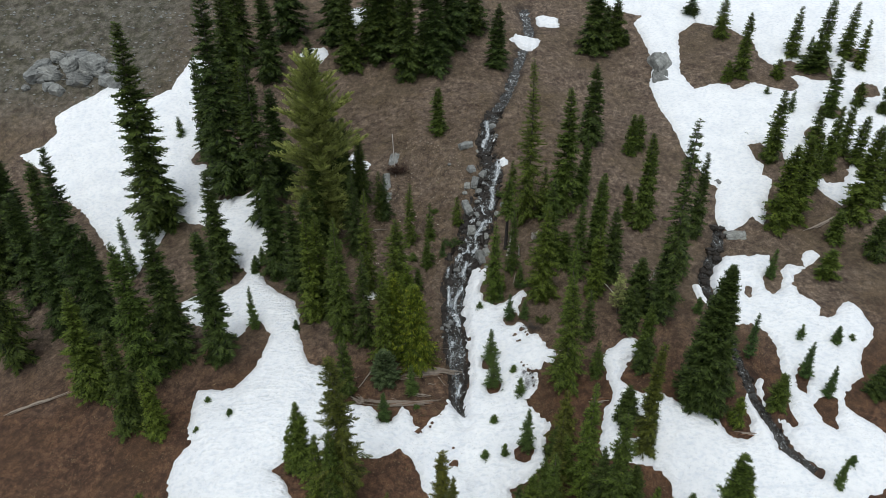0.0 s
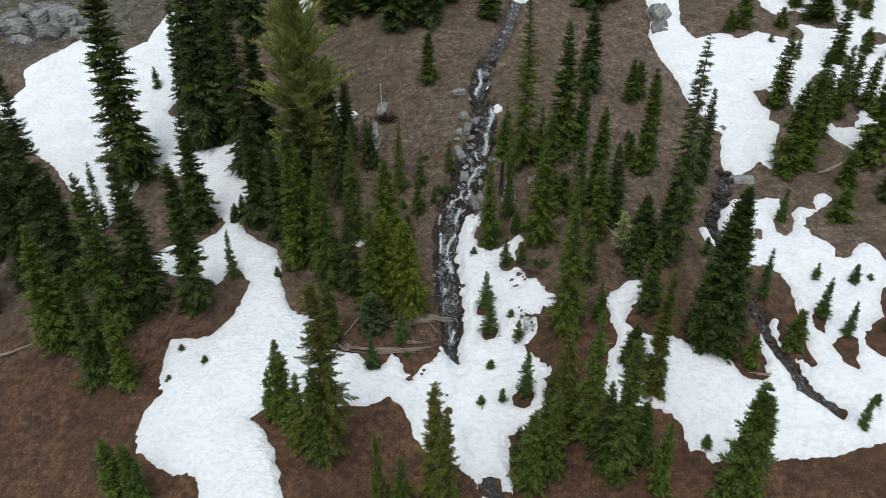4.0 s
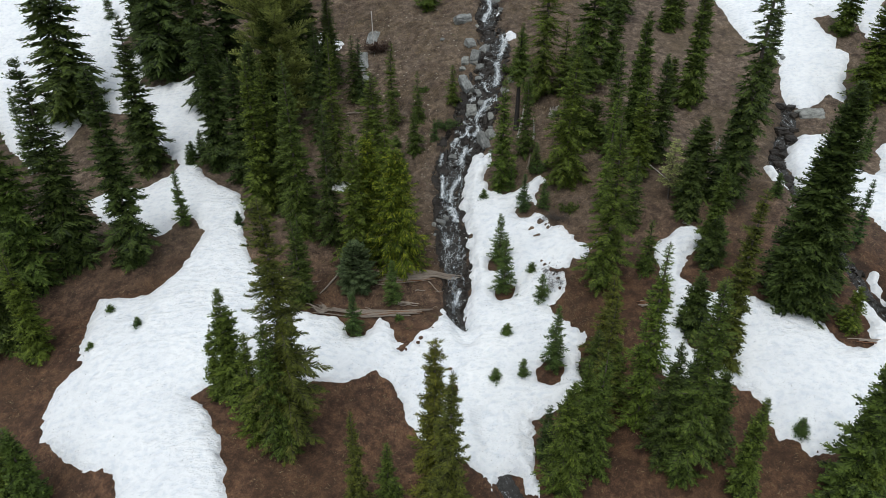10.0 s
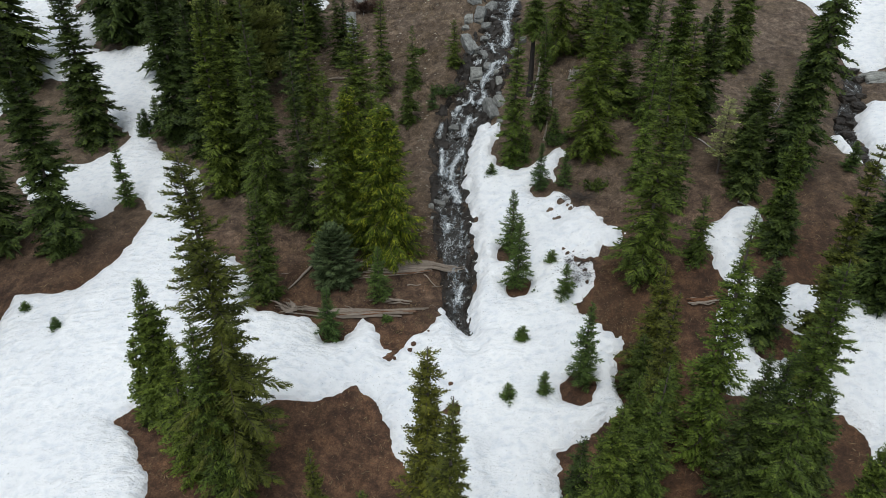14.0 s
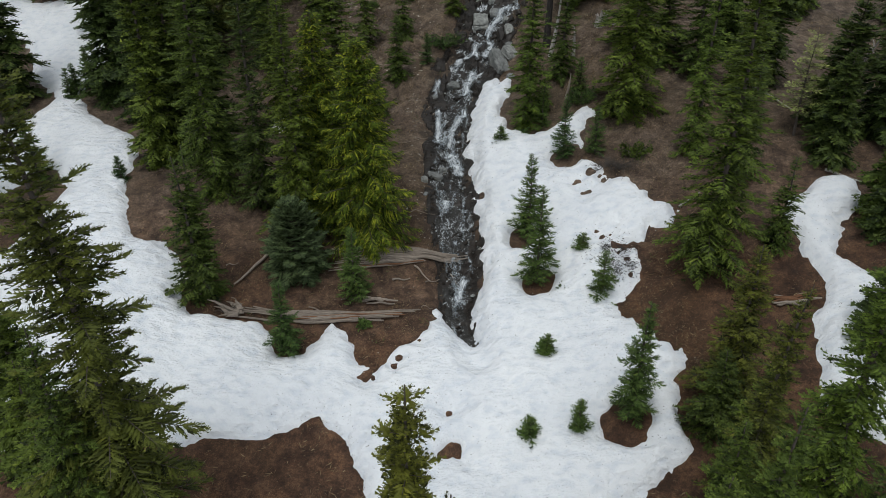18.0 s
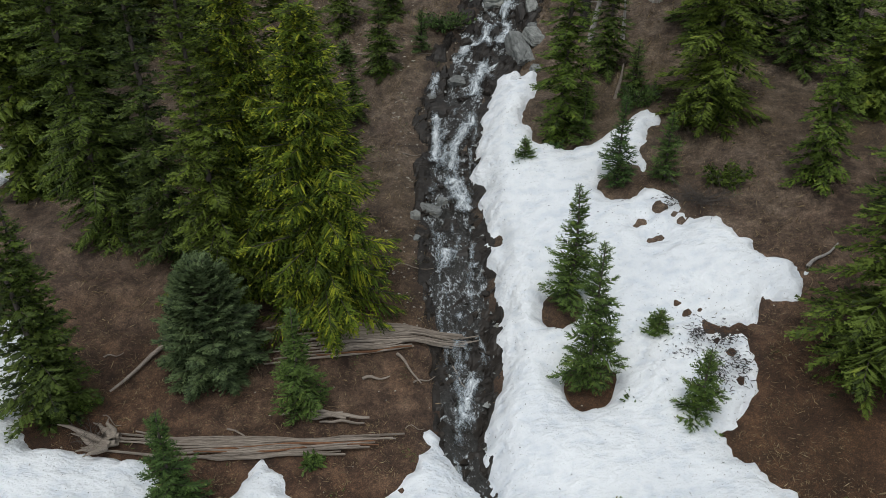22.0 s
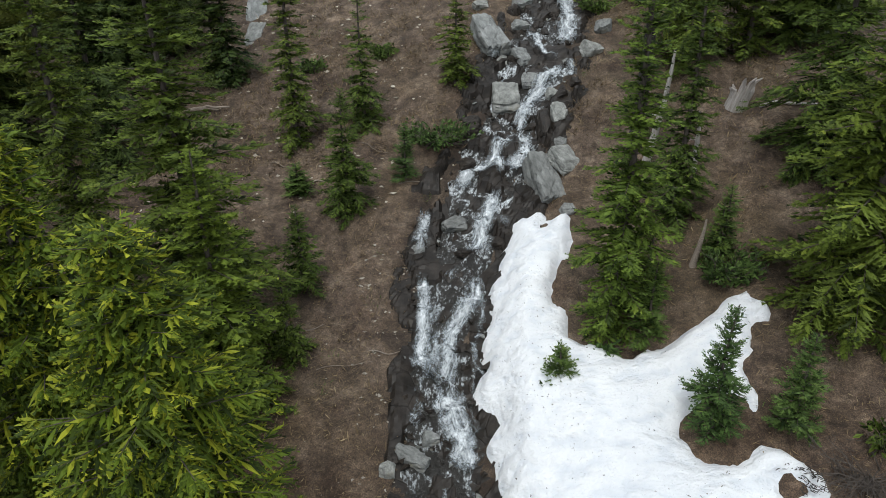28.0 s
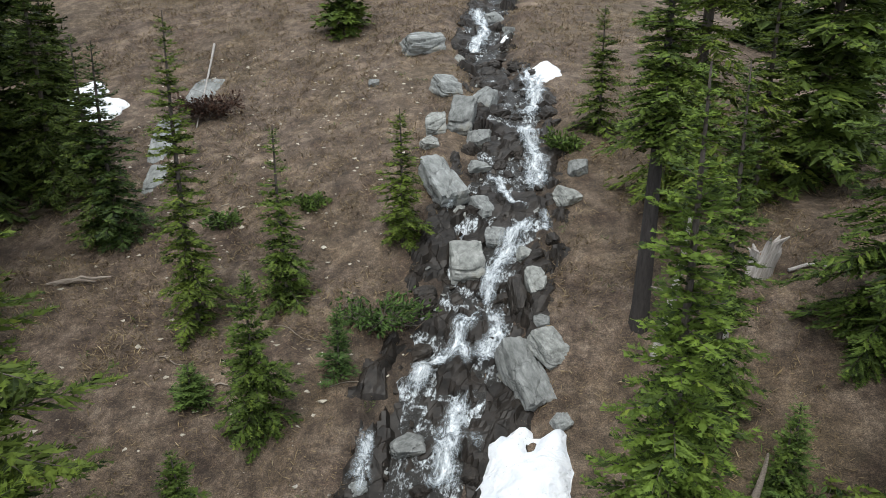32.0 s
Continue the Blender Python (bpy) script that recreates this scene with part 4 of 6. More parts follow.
STAND_EAST = [
    ("F", 8.3, 62.4, 16.7, 1.84, "g"),
    ("F", 12.0, 63.2, 13.1, 1.75, "g"),
    ("F", 11.4, 56.3, 3.5, 1.5, "g"),
    ("F", 20.5, 94.4, 9.6, 2.28, "d"),
    ("F", 23.5, 95.9, 6.3, 1.62, "d"),
    ("F", 16.8, 74.8, 9.3, 1.41, "d"),
    ("F", 14.0, 64.5, 4.7, 0.82, "g"),
    ("F", 19.9, 61.7, 10.4, 1.14, "g"),
    ("F", 21.4, 73.4, 4.8, 0.64, "g"),
    ("F", 15.1, 58.4, 7.6, 0.84, "g"),
    ("H", 19.6, 49.7, 18.6, 1.35, "d"),
    ("F", 25.1, 60.6, 9.1, 1.0, "d"),
    ("F", 20.8, 63.2, 9.1, 1.0, "g"),
    ("F", 19.0, 63.3, 3.2, 0.66, "g"),
    ("F", 22.4, 74.7, 4.0, 0.81, "g"),
    ("s", 19.6, 66.4, 1.3, 0.35, "g"),
    ("F", 14.5, 56.6, 9.4, 1.03, "g"),
    ("F", 13.7, 52.2, 7.3, 0.95, "g"),
    ("F", 14.7, 65.8, 7.2, 0.79, "g"),
    ("F", 9.9, 43.9, 10.8, 1.75, "g"),
    ("F", 11.2, 49.5, 8.7, 0.96, "b"),
    ("F", 12.5, 47.9, 5.0, 0.79, "d"),
    ("S", 15.5, 50.1, 4.3, 0.66, "b"),
    ("F", 16.8, 45.3, 6.1, 0.9, "g"),
]
STAND_EAST_B = [
    ("O", 15.3, 37.4, 10.7, 0.74, "o"),
    ("B", 20.5, 41.3, 12.9, 2.47, "d"),
    ("s", 22.6, 50.0, 1.7, 0.55, "d"),
    ("F", 16.6, 44.4, 3.3, 0.93, "d"),
    ("F", 12.7, 44.4, 3.7, 0.65, "g"),
]
STAND_FOREGROUND = [
    ("F", 9.2, 38.6, 5.8, 1.2, "o"),
    ("F", 10.2, 34.6, 10.8, 1.1, "b"),
    ("O", 11.5, 31.8, 11.5, 1.2, "g"),
    ("F", 11.7, 33.2, 4.6, 0.75, "d"),
    ("F", 14.0, 30.7, 6.0, 0.68, "g"),
    ("F", 6.1, 31.8, 6.9, 1.35, "g"),
    ("F", 5.5, 33.6, 3.6, 0.59, "d"),
    ("F", 8.6, 37.9, 3.2, 1.0, "d"),
    ("F", 14.3, 40.0, 3.8, 0.9, "d"),
    ("O", 18.8, 30.5, 9.0, 1.39, "g"),
    ("F", 19.5, 30.3, 7.8, 0.86, "g"),
    ("s", 17.8, 33.4, 1.2, 0.38, "g"),
    ("O", -7.4, 34.6, 14.0, 1.9, "o"),
    ("F", -10.6, 36.8, 7.0, 0.93, "g"),
    ("F", -11.4, 36.9, 4.1, 0.53, "g"),
    ("F", -9.0, 34.8, 6.5, 1.11, "g"),
    ("F", -7.7, 34.0, 8.5, 1.02, "g"),
    ("F", -3.7, 31.0, 6.4, 0.7, "o"),
    ("F", -2.2, 30.9, 4.6, 0.73, "g"),
    ("F", -20.8, 32.2, 6.0, 1.04, "g"),
    ("F", -19.7, 32.0, 5.4, 0.86, "g"),
    ("O", -0.1, 30.8, 10.7, 1.15, "o"),
    ("F", 0.6, 28.6, 11.2, 1.23, "o"),
]
STAND_FAR_EAST = [
    ("F", 38.0, 95.9, 5.1, 1.07, "g"),
    ("F", 37.8, 86.8, 8.1, 1.14, "g"),
    ("F", 36.1, 86.4, 2.6, 0.64, "g"),
    ("F", 45.2, 89.8, 6.5, 0.87, "g"),
    ("F", 48.1, 88.1, 8.3, 1.21, "g"),
    ("F", 47.3, 87.5, 2.6, 1.65, "d"),
    ("F", 51.7, 88.8, 6.9, 0.9, "g"),
    ("F", 52.0, 85.8, 6.4, 0.7, "g"),
    ("F", 45.1, 77.4, 6.9, 0.88, "g"),
    ("F", 36.1, 70.9, 7.9, 0.99, "g"),
    ("s", 40.9, 78.1, 2.9, 0.58, "g"),
    ("s", 39.5, 82.1, 1.4, 0.48, "g"),
    ("F", 41.3, 72.3, 5.0, 0.69, "g"),
    ("F", 41.6, 69.0, 7.3, 0.82, "g"),
    ("F", 44.2, 71.3, 6.3, 0.69, "g"),
    ("F", 45.0, 69.5, 5.6, 0.85, "g"),
    ("F", 35.8, 62.7, 9.2, 1.48, "g"),
    ("F", 34.0, 61.7, 9.1, 1.47, "g"),
    ("F", 38.8, 66.5, 6.5, 0.83, "g"),
    ("F", 42.0, 62.4, 10.0, 1.64, "g"),
    ("F", 44.8, 64.2, 8.0, 1.22, "g"),
    ("F", 42.2, 86.0, 2.4, 0.71, "g"),
    ("F", 35.3, 101.4, 2.6, 1.04, "d"),
    ("F", 48.9, 78.7, 3.3, 0.73, "g"),
]
STAND_FAR_EAST_B = [
    ("F", 51.4, 77.2, 4.6, 1.11, "d"),
    ("s", 47.8, 90.3, 2.3, 0.48, "g"),
    ("F", 38.7, 59.3, 3.5, 0.75, "g"),
    ("F", 36.1, 54.7, 3.2, 1.16, "g"),
    ("F", 41.7, 57.2, 4.6, 1.19, "d"),
    ("s", 30.8, 54.7, 3.2, 0.71, "g"),
    ("F", 23.2, 100.1, 3.0, 0.96, "d"),
    ("F", 24.1, 97.5, 2.3, 0.71, "d"),
    ("F", 25.1, 96.2, 2.0, 0.62, "d"),
    ("s", 25.6, 45.2, 4.7, 0.58, "g"),
    ("s", 30.4, 46.8, 1.9, 0.38, "g"),
    ("s", 33.2, 46.3, 2.2, 0.62, "g"),
    ("s", 34.9, 46.9, 0.9, 0.39, "g"),
    ("s", 29.4, 43.1, 3.6, 0.57, "g"),
    ("s", 30.5, 41.4, 3.1, 0.49, "g"),
    ("F", 26.1, 40.5, 3.3, 0.75, "g"),
    ("F", 22.6, 39.2, 2.8, 0.59, "g"),
    ("s", 28.5, 34.2, 3.2, 0.4, "g"),
    ("s", 30.0, 35.7, 1.3, 0.5, "g"),
    ("s", 22.8, 41.6, 1.6, 0.45, "g"),
    ("s", 27.0, 41.4, 1.5, 0.36, "g"),
    ("s", 16.3, 39.1, 1.1, 0.39, "d"),
    ("F", 34.5, 41.7, 3.1, 0.9, "d"),
    ("s", 34.9, 75.0, 0.5, 0.39, "g"),
]
STAND_FAR_EAST_C = [
    ("s", -31.9, 79.3, 2.8, 0.56, "d"),
]
STAND_CASCADE = [
    ("F", -6.6, 64.8, 5.4, 0.9, "d"),
    ("F", -9.1, 68.8, 6.0, 1.0, "d"),
    ("F", -0.5, 76.3, 5.5, 0.9, "g"),
    ("F", 10.1, 62.2, 5.8, 1.0, "g"),
    ("F", 7.3, 66.1, 3.6, 0.7, "g"),
    ("F", -8.3, 44.0, 5.7, 1.0, "d"),
    ("F", -4.3, 54.0, 9.4, 2.1, "g"),
    ("F", -3.4, 52.6, 5.9, 1.4, "b"),
    ("F", -3.3, 61.0, 6.9, 0.8, "g"),
    ("F", -1.3, 61.3, 4.1, 0.6, "g"),
    ("F", -1.5, 58.2, 3.3, 0.8, "g"),
    ("F", -2.4, 55.8, 2.2, 0.6, "g"),
    ("F", 1.4, 62.4, 3.3, 0.7, "g"),
    ("F", 4.7, 54.0, 8.2, 1.15, "b"),
    ("F", 6.6, 56.6, 6.6, 0.8, "g"),
    ("F", 9.2, 53.0, 9.5, 1.9, "g"),
    ("F", 10.3, 57.2, 8.5, 1.7, "g"),
    ("F", -2.4, 53.8, 2.4, 0.45, "g"),
    ("F", 5.6, 54.7, 1.9, 0.5, "g"),
    ("F", 7.2, 55.1, 1.5, 0.4, "g"),
    ("F", -8.8, 67.2, 8.5, 1.2, "d"),
    ("F", -10.6, 68.6, 9.0, 1.3, "d"),
    ("T", 6.2, 59.0, 7.6, 1.1, "g"),
]
STAND_SAPLINGS = [
    ("s", 0.0, 59.1, 1.6, 0.5, "g"),
    ("s", -3.0, 59.0, 0.9, 0.4, "g"),
    ("s", 5.4, 53.5, 1.9, 0.6, "g"),
    ("s", 7.3, 55.1, 1.8, 0.5, "g"),
    ("s", 6.1, 51.2, 2.9, 0.7, "g"),
    ("s", 7.4, 50.9, 2.2, 0.6, "g"),
    ("s", 3.4, 52.7, 1.1, 0.4, "g"),
    ("s", 4.1, 47.4, 3.7, 0.9, "g"),
    ("s", 4.3, 45.0, 4.2, 1.0, "g"),
    ("s", 6.1, 45.8, 1.0, 0.4, "g"),
    ("s", 6.4, 43.5, 2.2, 0.6, "g"),
    ("s", 4.2, 41.3, 1.1, 0.4, "g"),
    ("s", -4.8, 42.0, 3.1, 0.8, "g"),
    ("s", -2.6, 44.6, 3.2, 0.8, "g"),
    ("s", 5.8, 46.8, 0.3, 0.3, "g"),
    ("s", -10.5, 52.5, 1.6, 0.5, "d"),
    ("s", 6.5, 38.7, 4.5, 1.0, "g"),
    ("s", 4.8, 38.4, 1.6, 0.5, "g"),
    ("s", 3.3, 38.3, 1.2, 0.4, "g"),
    ("s", 2.5, 38.9, 0.4, 0.3, "g"),
    ("s", 2.3, 40.4, 0.4, 0.3, "g"),
    ("s", -8.6, 40.4, 0.4, 0.3, "d"),
    ("s", -19.6, 43.3, 0.9, 0.4, "d"),
    ("s", -17.3, 41.6, 1.1, 0.4, "d"),
]
STAND_SAPLINGS_B = [
    ("s", -19.9, 40.7, 0.7, 0.3, "d"),
    ("s", -18.9, 59.3, 1.6, 0.5, "d"),
]
STAND_BACK = [
    ("F", 7.0, 33.6, 6.0, 1.1, "g"),
    ("F", 8.9, 36.0, 4.6, 1.1, "g"),
    ("F", 10.8, 32.8, 7.0, 1.1, "d"),
    ("F", 12.3, 34.0, 5.6, 1.0, "d"),
    ("F", 13.3, 33.0, 5.0, 0.9, "d"),
    ("F", 8.3, 34.7, 8.3, 0.9, "o"),
    ("F", 7.6, 32.6, 7.5, 1.0, "g"),
    ("F", 17.2, 50.5, 5.5, 1.3, "d"),
    ("F", 18.9, 49.9, 7.0, 1.5, "d"),
    ("F", 16.3, 48.6, 4.5, 1.1, "d"),
    ("F", 15.4, 54.2, 7.5, 1.1, "d"),
    ("F", 12.6, 54.8, 8.0, 1.1, "g"),
    ("F", 22.0, 55.0, 6.5, 1.0, "d"),
    ("F", -12.1, 89.7, 11.1, 1.82, "d"),
    ("F", -8.5, 91.0, 11.5, 2.01, "d"),
    ("F", -4.5, 87.6, 13.2, 2.13, "d"),
    ("F", -0.9, 88.3, 12.0, 1.97, "d"),
    ("F", 7.1, 89.4, 8.0, 1.45, "d"),
    ("F", -22.4, 88.6, 12.4, 1.98, "d"),
    ("F", -25.5, 81.9, 16.2, 2.38, "d"),
    ("F", -15.1, 77.3, 12.5, 1.65, "d"),
    ("F", -18.1, 70.5, 11.5, 1.87, "d"),
    ("F", -27.0, 92.0, 15.0, 2.5, "d"),
    ("F", -21.0, 96.0, 15.0, 2.5, "d"),
    ("F", -14.5, 95.0, 14.0, 2.4, "d"),
    ("F", -9.0, 92.0, 14.0, 2.4, "d"),
    ("F", -6.8, 93.0, 15.0, 2.5, "d"),
    ("F", -1.5, 91.0, 14.0, 2.4, "d"),
    ("F", 1.2, 93.0, 15.0, 2.5, "d"),
    ("F", 4.0, 97.0, 12.0, 2.1, "d"),
]

for stand in (STAND_WEST, STAND_WEST_B, STAND_NORTHWEST, STAND_EAST, STAND_EAST_B, STAND_FOREGROUND, STAND_FAR_EAST, STAND_FAR_EAST_B, STAND_FAR_EAST_C, STAND_CASCADE, STAND_SAPLINGS, STAND_SAPLINGS_B, STAND_BACK):
    for kind, x, y, h, r, tone in stand:
        near = -9.5 < x < 13 and 28 < y < 57 or -9 < x < 12 and 57 <= y < 70
        plant(kind, x, y, h, r, 2 if near and h > 1.4 or kind in "CR" else 0 if y > 66 or abs(x) > 30 and y > 55 else 1, TONES[tone])

# ---------------------------------------------------------------- water


def along(line, ds):
    """Points every ds metres down a stream, smoothed: x, y, half width."""
    pts = np.array(line, float)
    seg = np.concatenate([[0], np.cumsum(np.hypot(*np.diff(pts[:, :2], axis=0).T))])
    s = np.arange(0, seg[-1], ds)
    out = np.stack([np.interp(s, seg, pts[:, k]) for k in range(pts.shape[1])], 1)
    k = np.ones(9) / 9
    pad = np.pad(out, ((4, 4), (0, 0)), mode="edge")
    return np.stack([np.convolve(pad[:, j], k, "valid") for j in range(out.shape[1])], 1), s


def stream(name, label, line, step, rough):
    c, s = along(line, step)
    t = np.gradient(c[:, :2], axis=0)
    t /= np.linalg.norm(t, axis=1)[:, None]
    nrm = np.stack([-t[:, 1], t[:, 0]], 1)
    u = np.linspace(-1, 1, 23)
    edge = 1 + 0.18 * fbm(s[:, None] * 0.9 + 0 * u, np.sign(u)[None] * 7.7 + 0 * s[:, None], 3, 61)
    xy = c[:, None, :2] + nrm[:, None] * (u[None, :, None] * c[:, None, 2:3] * edge[..., None])
    bed = ground_height(xy[..., 0], xy[..., 1])
    mid = np.convolve(np.pad(bed[:, 8:15].mean(1), (6, 6), mode="edge"), np.ones(13) / 13, "valid")
    # short pools and drops
    drop = mid - rough * 0.16 * np.abs(np.sin(s * 1.9 + 2 * np.sin(s * 0.7)))
    z = np.maximum(drop[:, None] * 0.5 + bed * 0.5, bed - 0.3) + 0.14 - 0.09 * np.abs(u[None]) ** 3
    z = z + rough * 0.10 * fbm(xy[..., 0] * 2.3, xy[..., 1] * 1.6, 4, 71)
    n, k = z.shape
    i = np.arange(n * k).reshape(n, k)
    q = np.stack([i[:-1, :-1], i[:-1, 1:], i[1:, 1:], i[1:, :-1]], -1).reshape(-1, 4)
    me = array_mesh(name, np.concatenate([xy, z[..., None]], -1).reshape(-1, 3), q, "water", True)
    slope = -np.gradient(z, step, axis=0)
    at = me.attributes.new("fall", "FLOAT", "POINT")
    at.data.foreach_set("value", np.clip(slope * 1.1, -0.2, 1.3).astype(np.float32).ravel())
    uv = me.uv_layers.new(name="flow")
    co = np.stack([(u[None] * c[:, 2:3]), np.repeat(s[:, None], k, 1)], -1).reshape(-1, 2)
    uv.data.foreach_set("uv", co[q.ravel()].astype(np.float32).ravel())
    return tagged(new(name, me), label, "stream", kind="structure")


# split dark bedrock under and beside the brook
xs, ys = steps((-1.2, 8.2, 0.085)), steps((40.8, 80, 0.085))
X, Y = np.meshgrid(xs, ys)
d, w = near_line(X, Y, BROOK)
ob = new("stream_bed", grid_mesh("stream_bed", xs, ys, bed_height(X, Y), d < w * 1.28 + 0.08, "wet_rock", False))
tagged(ob, "dark wet split bedrock steps in the stream", "stream bed", kind="structure")

stream("stream", "clear cold stream breaking white over dark rocks", BROOK, 0.12, 1.0)
stream("stream", "dark melt stream running out below the snow", BROOK_LOWER, 0.15, 0.6)
stream("stream", "narrow dark melt stream between snow banks", RILL, 0.15, 0.5)

# falls: braided white strands over the ledges
FALLS_UPPER = [
    [(5.17, 77.98), (5.2, 75.24), (4.36, 73.13)],
    [(6.11, 71.14), (6.09, 69.74), (5.75, 68), (5.25, 67.41)],
    [(5.23, 67.31), (5.23, 65.77), (5.15, 64.48), (4.86, 63.23)],
    [(4.75, 62.67), (4.39, 62.42), (3.96, 61.9), (3.62, 61.48), (3.27, 60.81), (3.14, 60.36)],
    [(3.11, 60.37), (2.79, 60.17), (2.49, 59.67), (2.31, 59.37), (1.8, 59.19), (1.52, 58.83), (1.22, 58.58)],
    [(2.6, 59.87), (2.59, 59.3), (2.66, 58.88)],
    [(3.16, 60.33), (3.34, 59.95), (3.37, 59.65), (3.07, 59.25), (2.82, 58.78)],
    [(2.69, 58.5), (2.36, 58.24), (2.13, 57.68), (1.96, 57.06), (1.82, 56.54)],
    [(2.53, 57.71), (2.62, 57.18), (2.73, 57)],
    [(0.6, 58.07), (0.52, 57.61), (0.45, 57.18), (0.38, 56.63)],
    [(3.84, 64.9), (4.06, 64.03), (4.19, 63.26), (4.73, 62.69)],
    [(2.69, 63.74), (2.58, 62.83)],
    [(4.89, 62.78), (4.97, 62.14), (4.77, 61.85)],
    [(2.04, 56.73), (2.12, 56.42)],
]
FALLS = FALLS_UPPER + [
    [(0.5, 56.2), (0.6, 55), (0.5, 53.9), (0.7, 53.3)],
    [(1.9, 56), (1.8, 55.3), (1.2, 54.6), (1.1, 53.5), (0.7, 53.3)],
    [(1.1, 53.2), (1.2, 52.5), (1.5, 51.5), (1.4, 51)],
    [(1, 50.2), (0.7, 49)],
    [(1.9, 49.5), (1.6, 48.9)],
    [(1.7, 45.9), (1.3, 45.2), (1.3, 44.1)],
]
FALL_WIDTH = [0.4, 0.5, 0.34, 0.32, 0.3, 0.2, 0.34, 0.34, 0.22, 0.26, 0.16, 0.14, 0.2, 0.3, 0.26, 0.3, 0.4, 0.35, 0.3, 0.35]
MAIN = len(FALLS)
gen = np.random.default_rng(5)
c, s = along(BROOK[11:], 0.2)
for k in range(30):
    j = int(gen.integers(0, len(c) - 16))
    m = int(gen.integers(4, 14))
    u, amp, ph = gen.uniform(-0.7, 0.7), gen.uniform(0.02, 0.12), gen.uniform(0, 6)
    drift = gen.uniform(-0.3, 0.3)
    FALLS.append([(float(c[j + i][0] + (u + drift * i / m + amp * math.sin(ph + i * 0.6)) * c[j + i][2]), float(c[j + i][1])) for i in range(0, m + 1, 1)])
    FALL_WIDTH.append(gen.uniform(0.16, 0.38))
for k, (line, wide) in enumerate(zip(FALLS, FALL_WIDTH)):
    c, s = along([(*p, 0) for p in line], 0.05)
    s = np.arange(len(c)) * 0.05
    t = np.gradient(c[:, :2], axis=0)
    t /= np.linalg.norm(t, axis=1)[:, None] + 1e-9
    u = np.linspace(-1, 1, 17)
    half = wide * (1.25 if k < MAIN else 0.7) * (1 + 0.5 * fbm(s * 1.7 + 31 * k, s * 0, 3, 83))
    xy = c[:, None, :2] + np.stack([-t[:, 1], t[:, 0]], 1)[:, None] * (u[None, :, None] * half[:, None, None])
    bed = bed_height(xy[..., 0], xy[..., 1]).max(1) * 0.5 + ground_height(xy[..., 0], xy[..., 1]).mean(1) * 0.5
    mid = np.convolve(np.pad(bed, 4, mode="edge"), np.ones(9) / 9, "valid")
    # it slides, then drops: a stair of short ledges
    led = 0.07 * np.sin(s * 5.2 + k) + 0.05 * np.sin(s * 9.1 + 2 * k)
    z = mid[:, None] + (0.17 if k < MAIN else 0.09) + led[:, None] + 0.05 * (1 - u[None] ** 2) + 0.10 * fbm(xy[..., 0] * 5, xy[..., 1] * 3, 3, 85)
    n, w = z.shape
    i = np.arange(n * w).reshape(n, w)
    q = np.stack([i[:-1, :-1], i[:-1, 1:], i[1:, 1:], i[1:, :-1]], -1).reshape(-1, 4)
    me = array_mesh("white_water", np.concatenate([xy, z[..., None]], -1).reshape(-1, 3), q, "white_water", True)
    ends = np.clip(np.minimum(s + 0.05, s[-1] + 0.05 - s) / 0.45, 0, 1)
    at = me.attributes.new("thick", "FLOAT", "POINT")
    at.data.foreach_set("value", ((1 - np.abs(u[None]) ** 1.5) * ends[:, None] * (1.15 if k < MAIN else 0.72)).astype(np.float32).ravel())
    uv = me.uv_layers.new(name="flow")
    co = np.stack([u[None] * half[:, None] + k * 3.3, np.repeat(s[:, None], w, 1)], -1).reshape(-1, 2)
    uv.data.foreach_set("uv", co[q.ravel()].astype(np.float32).ravel())
    tagged(new("white_water", me), "white strands of falling water over dark ledges", "stream", kind="structure")

# ---------------------------------------------------------------- rocks


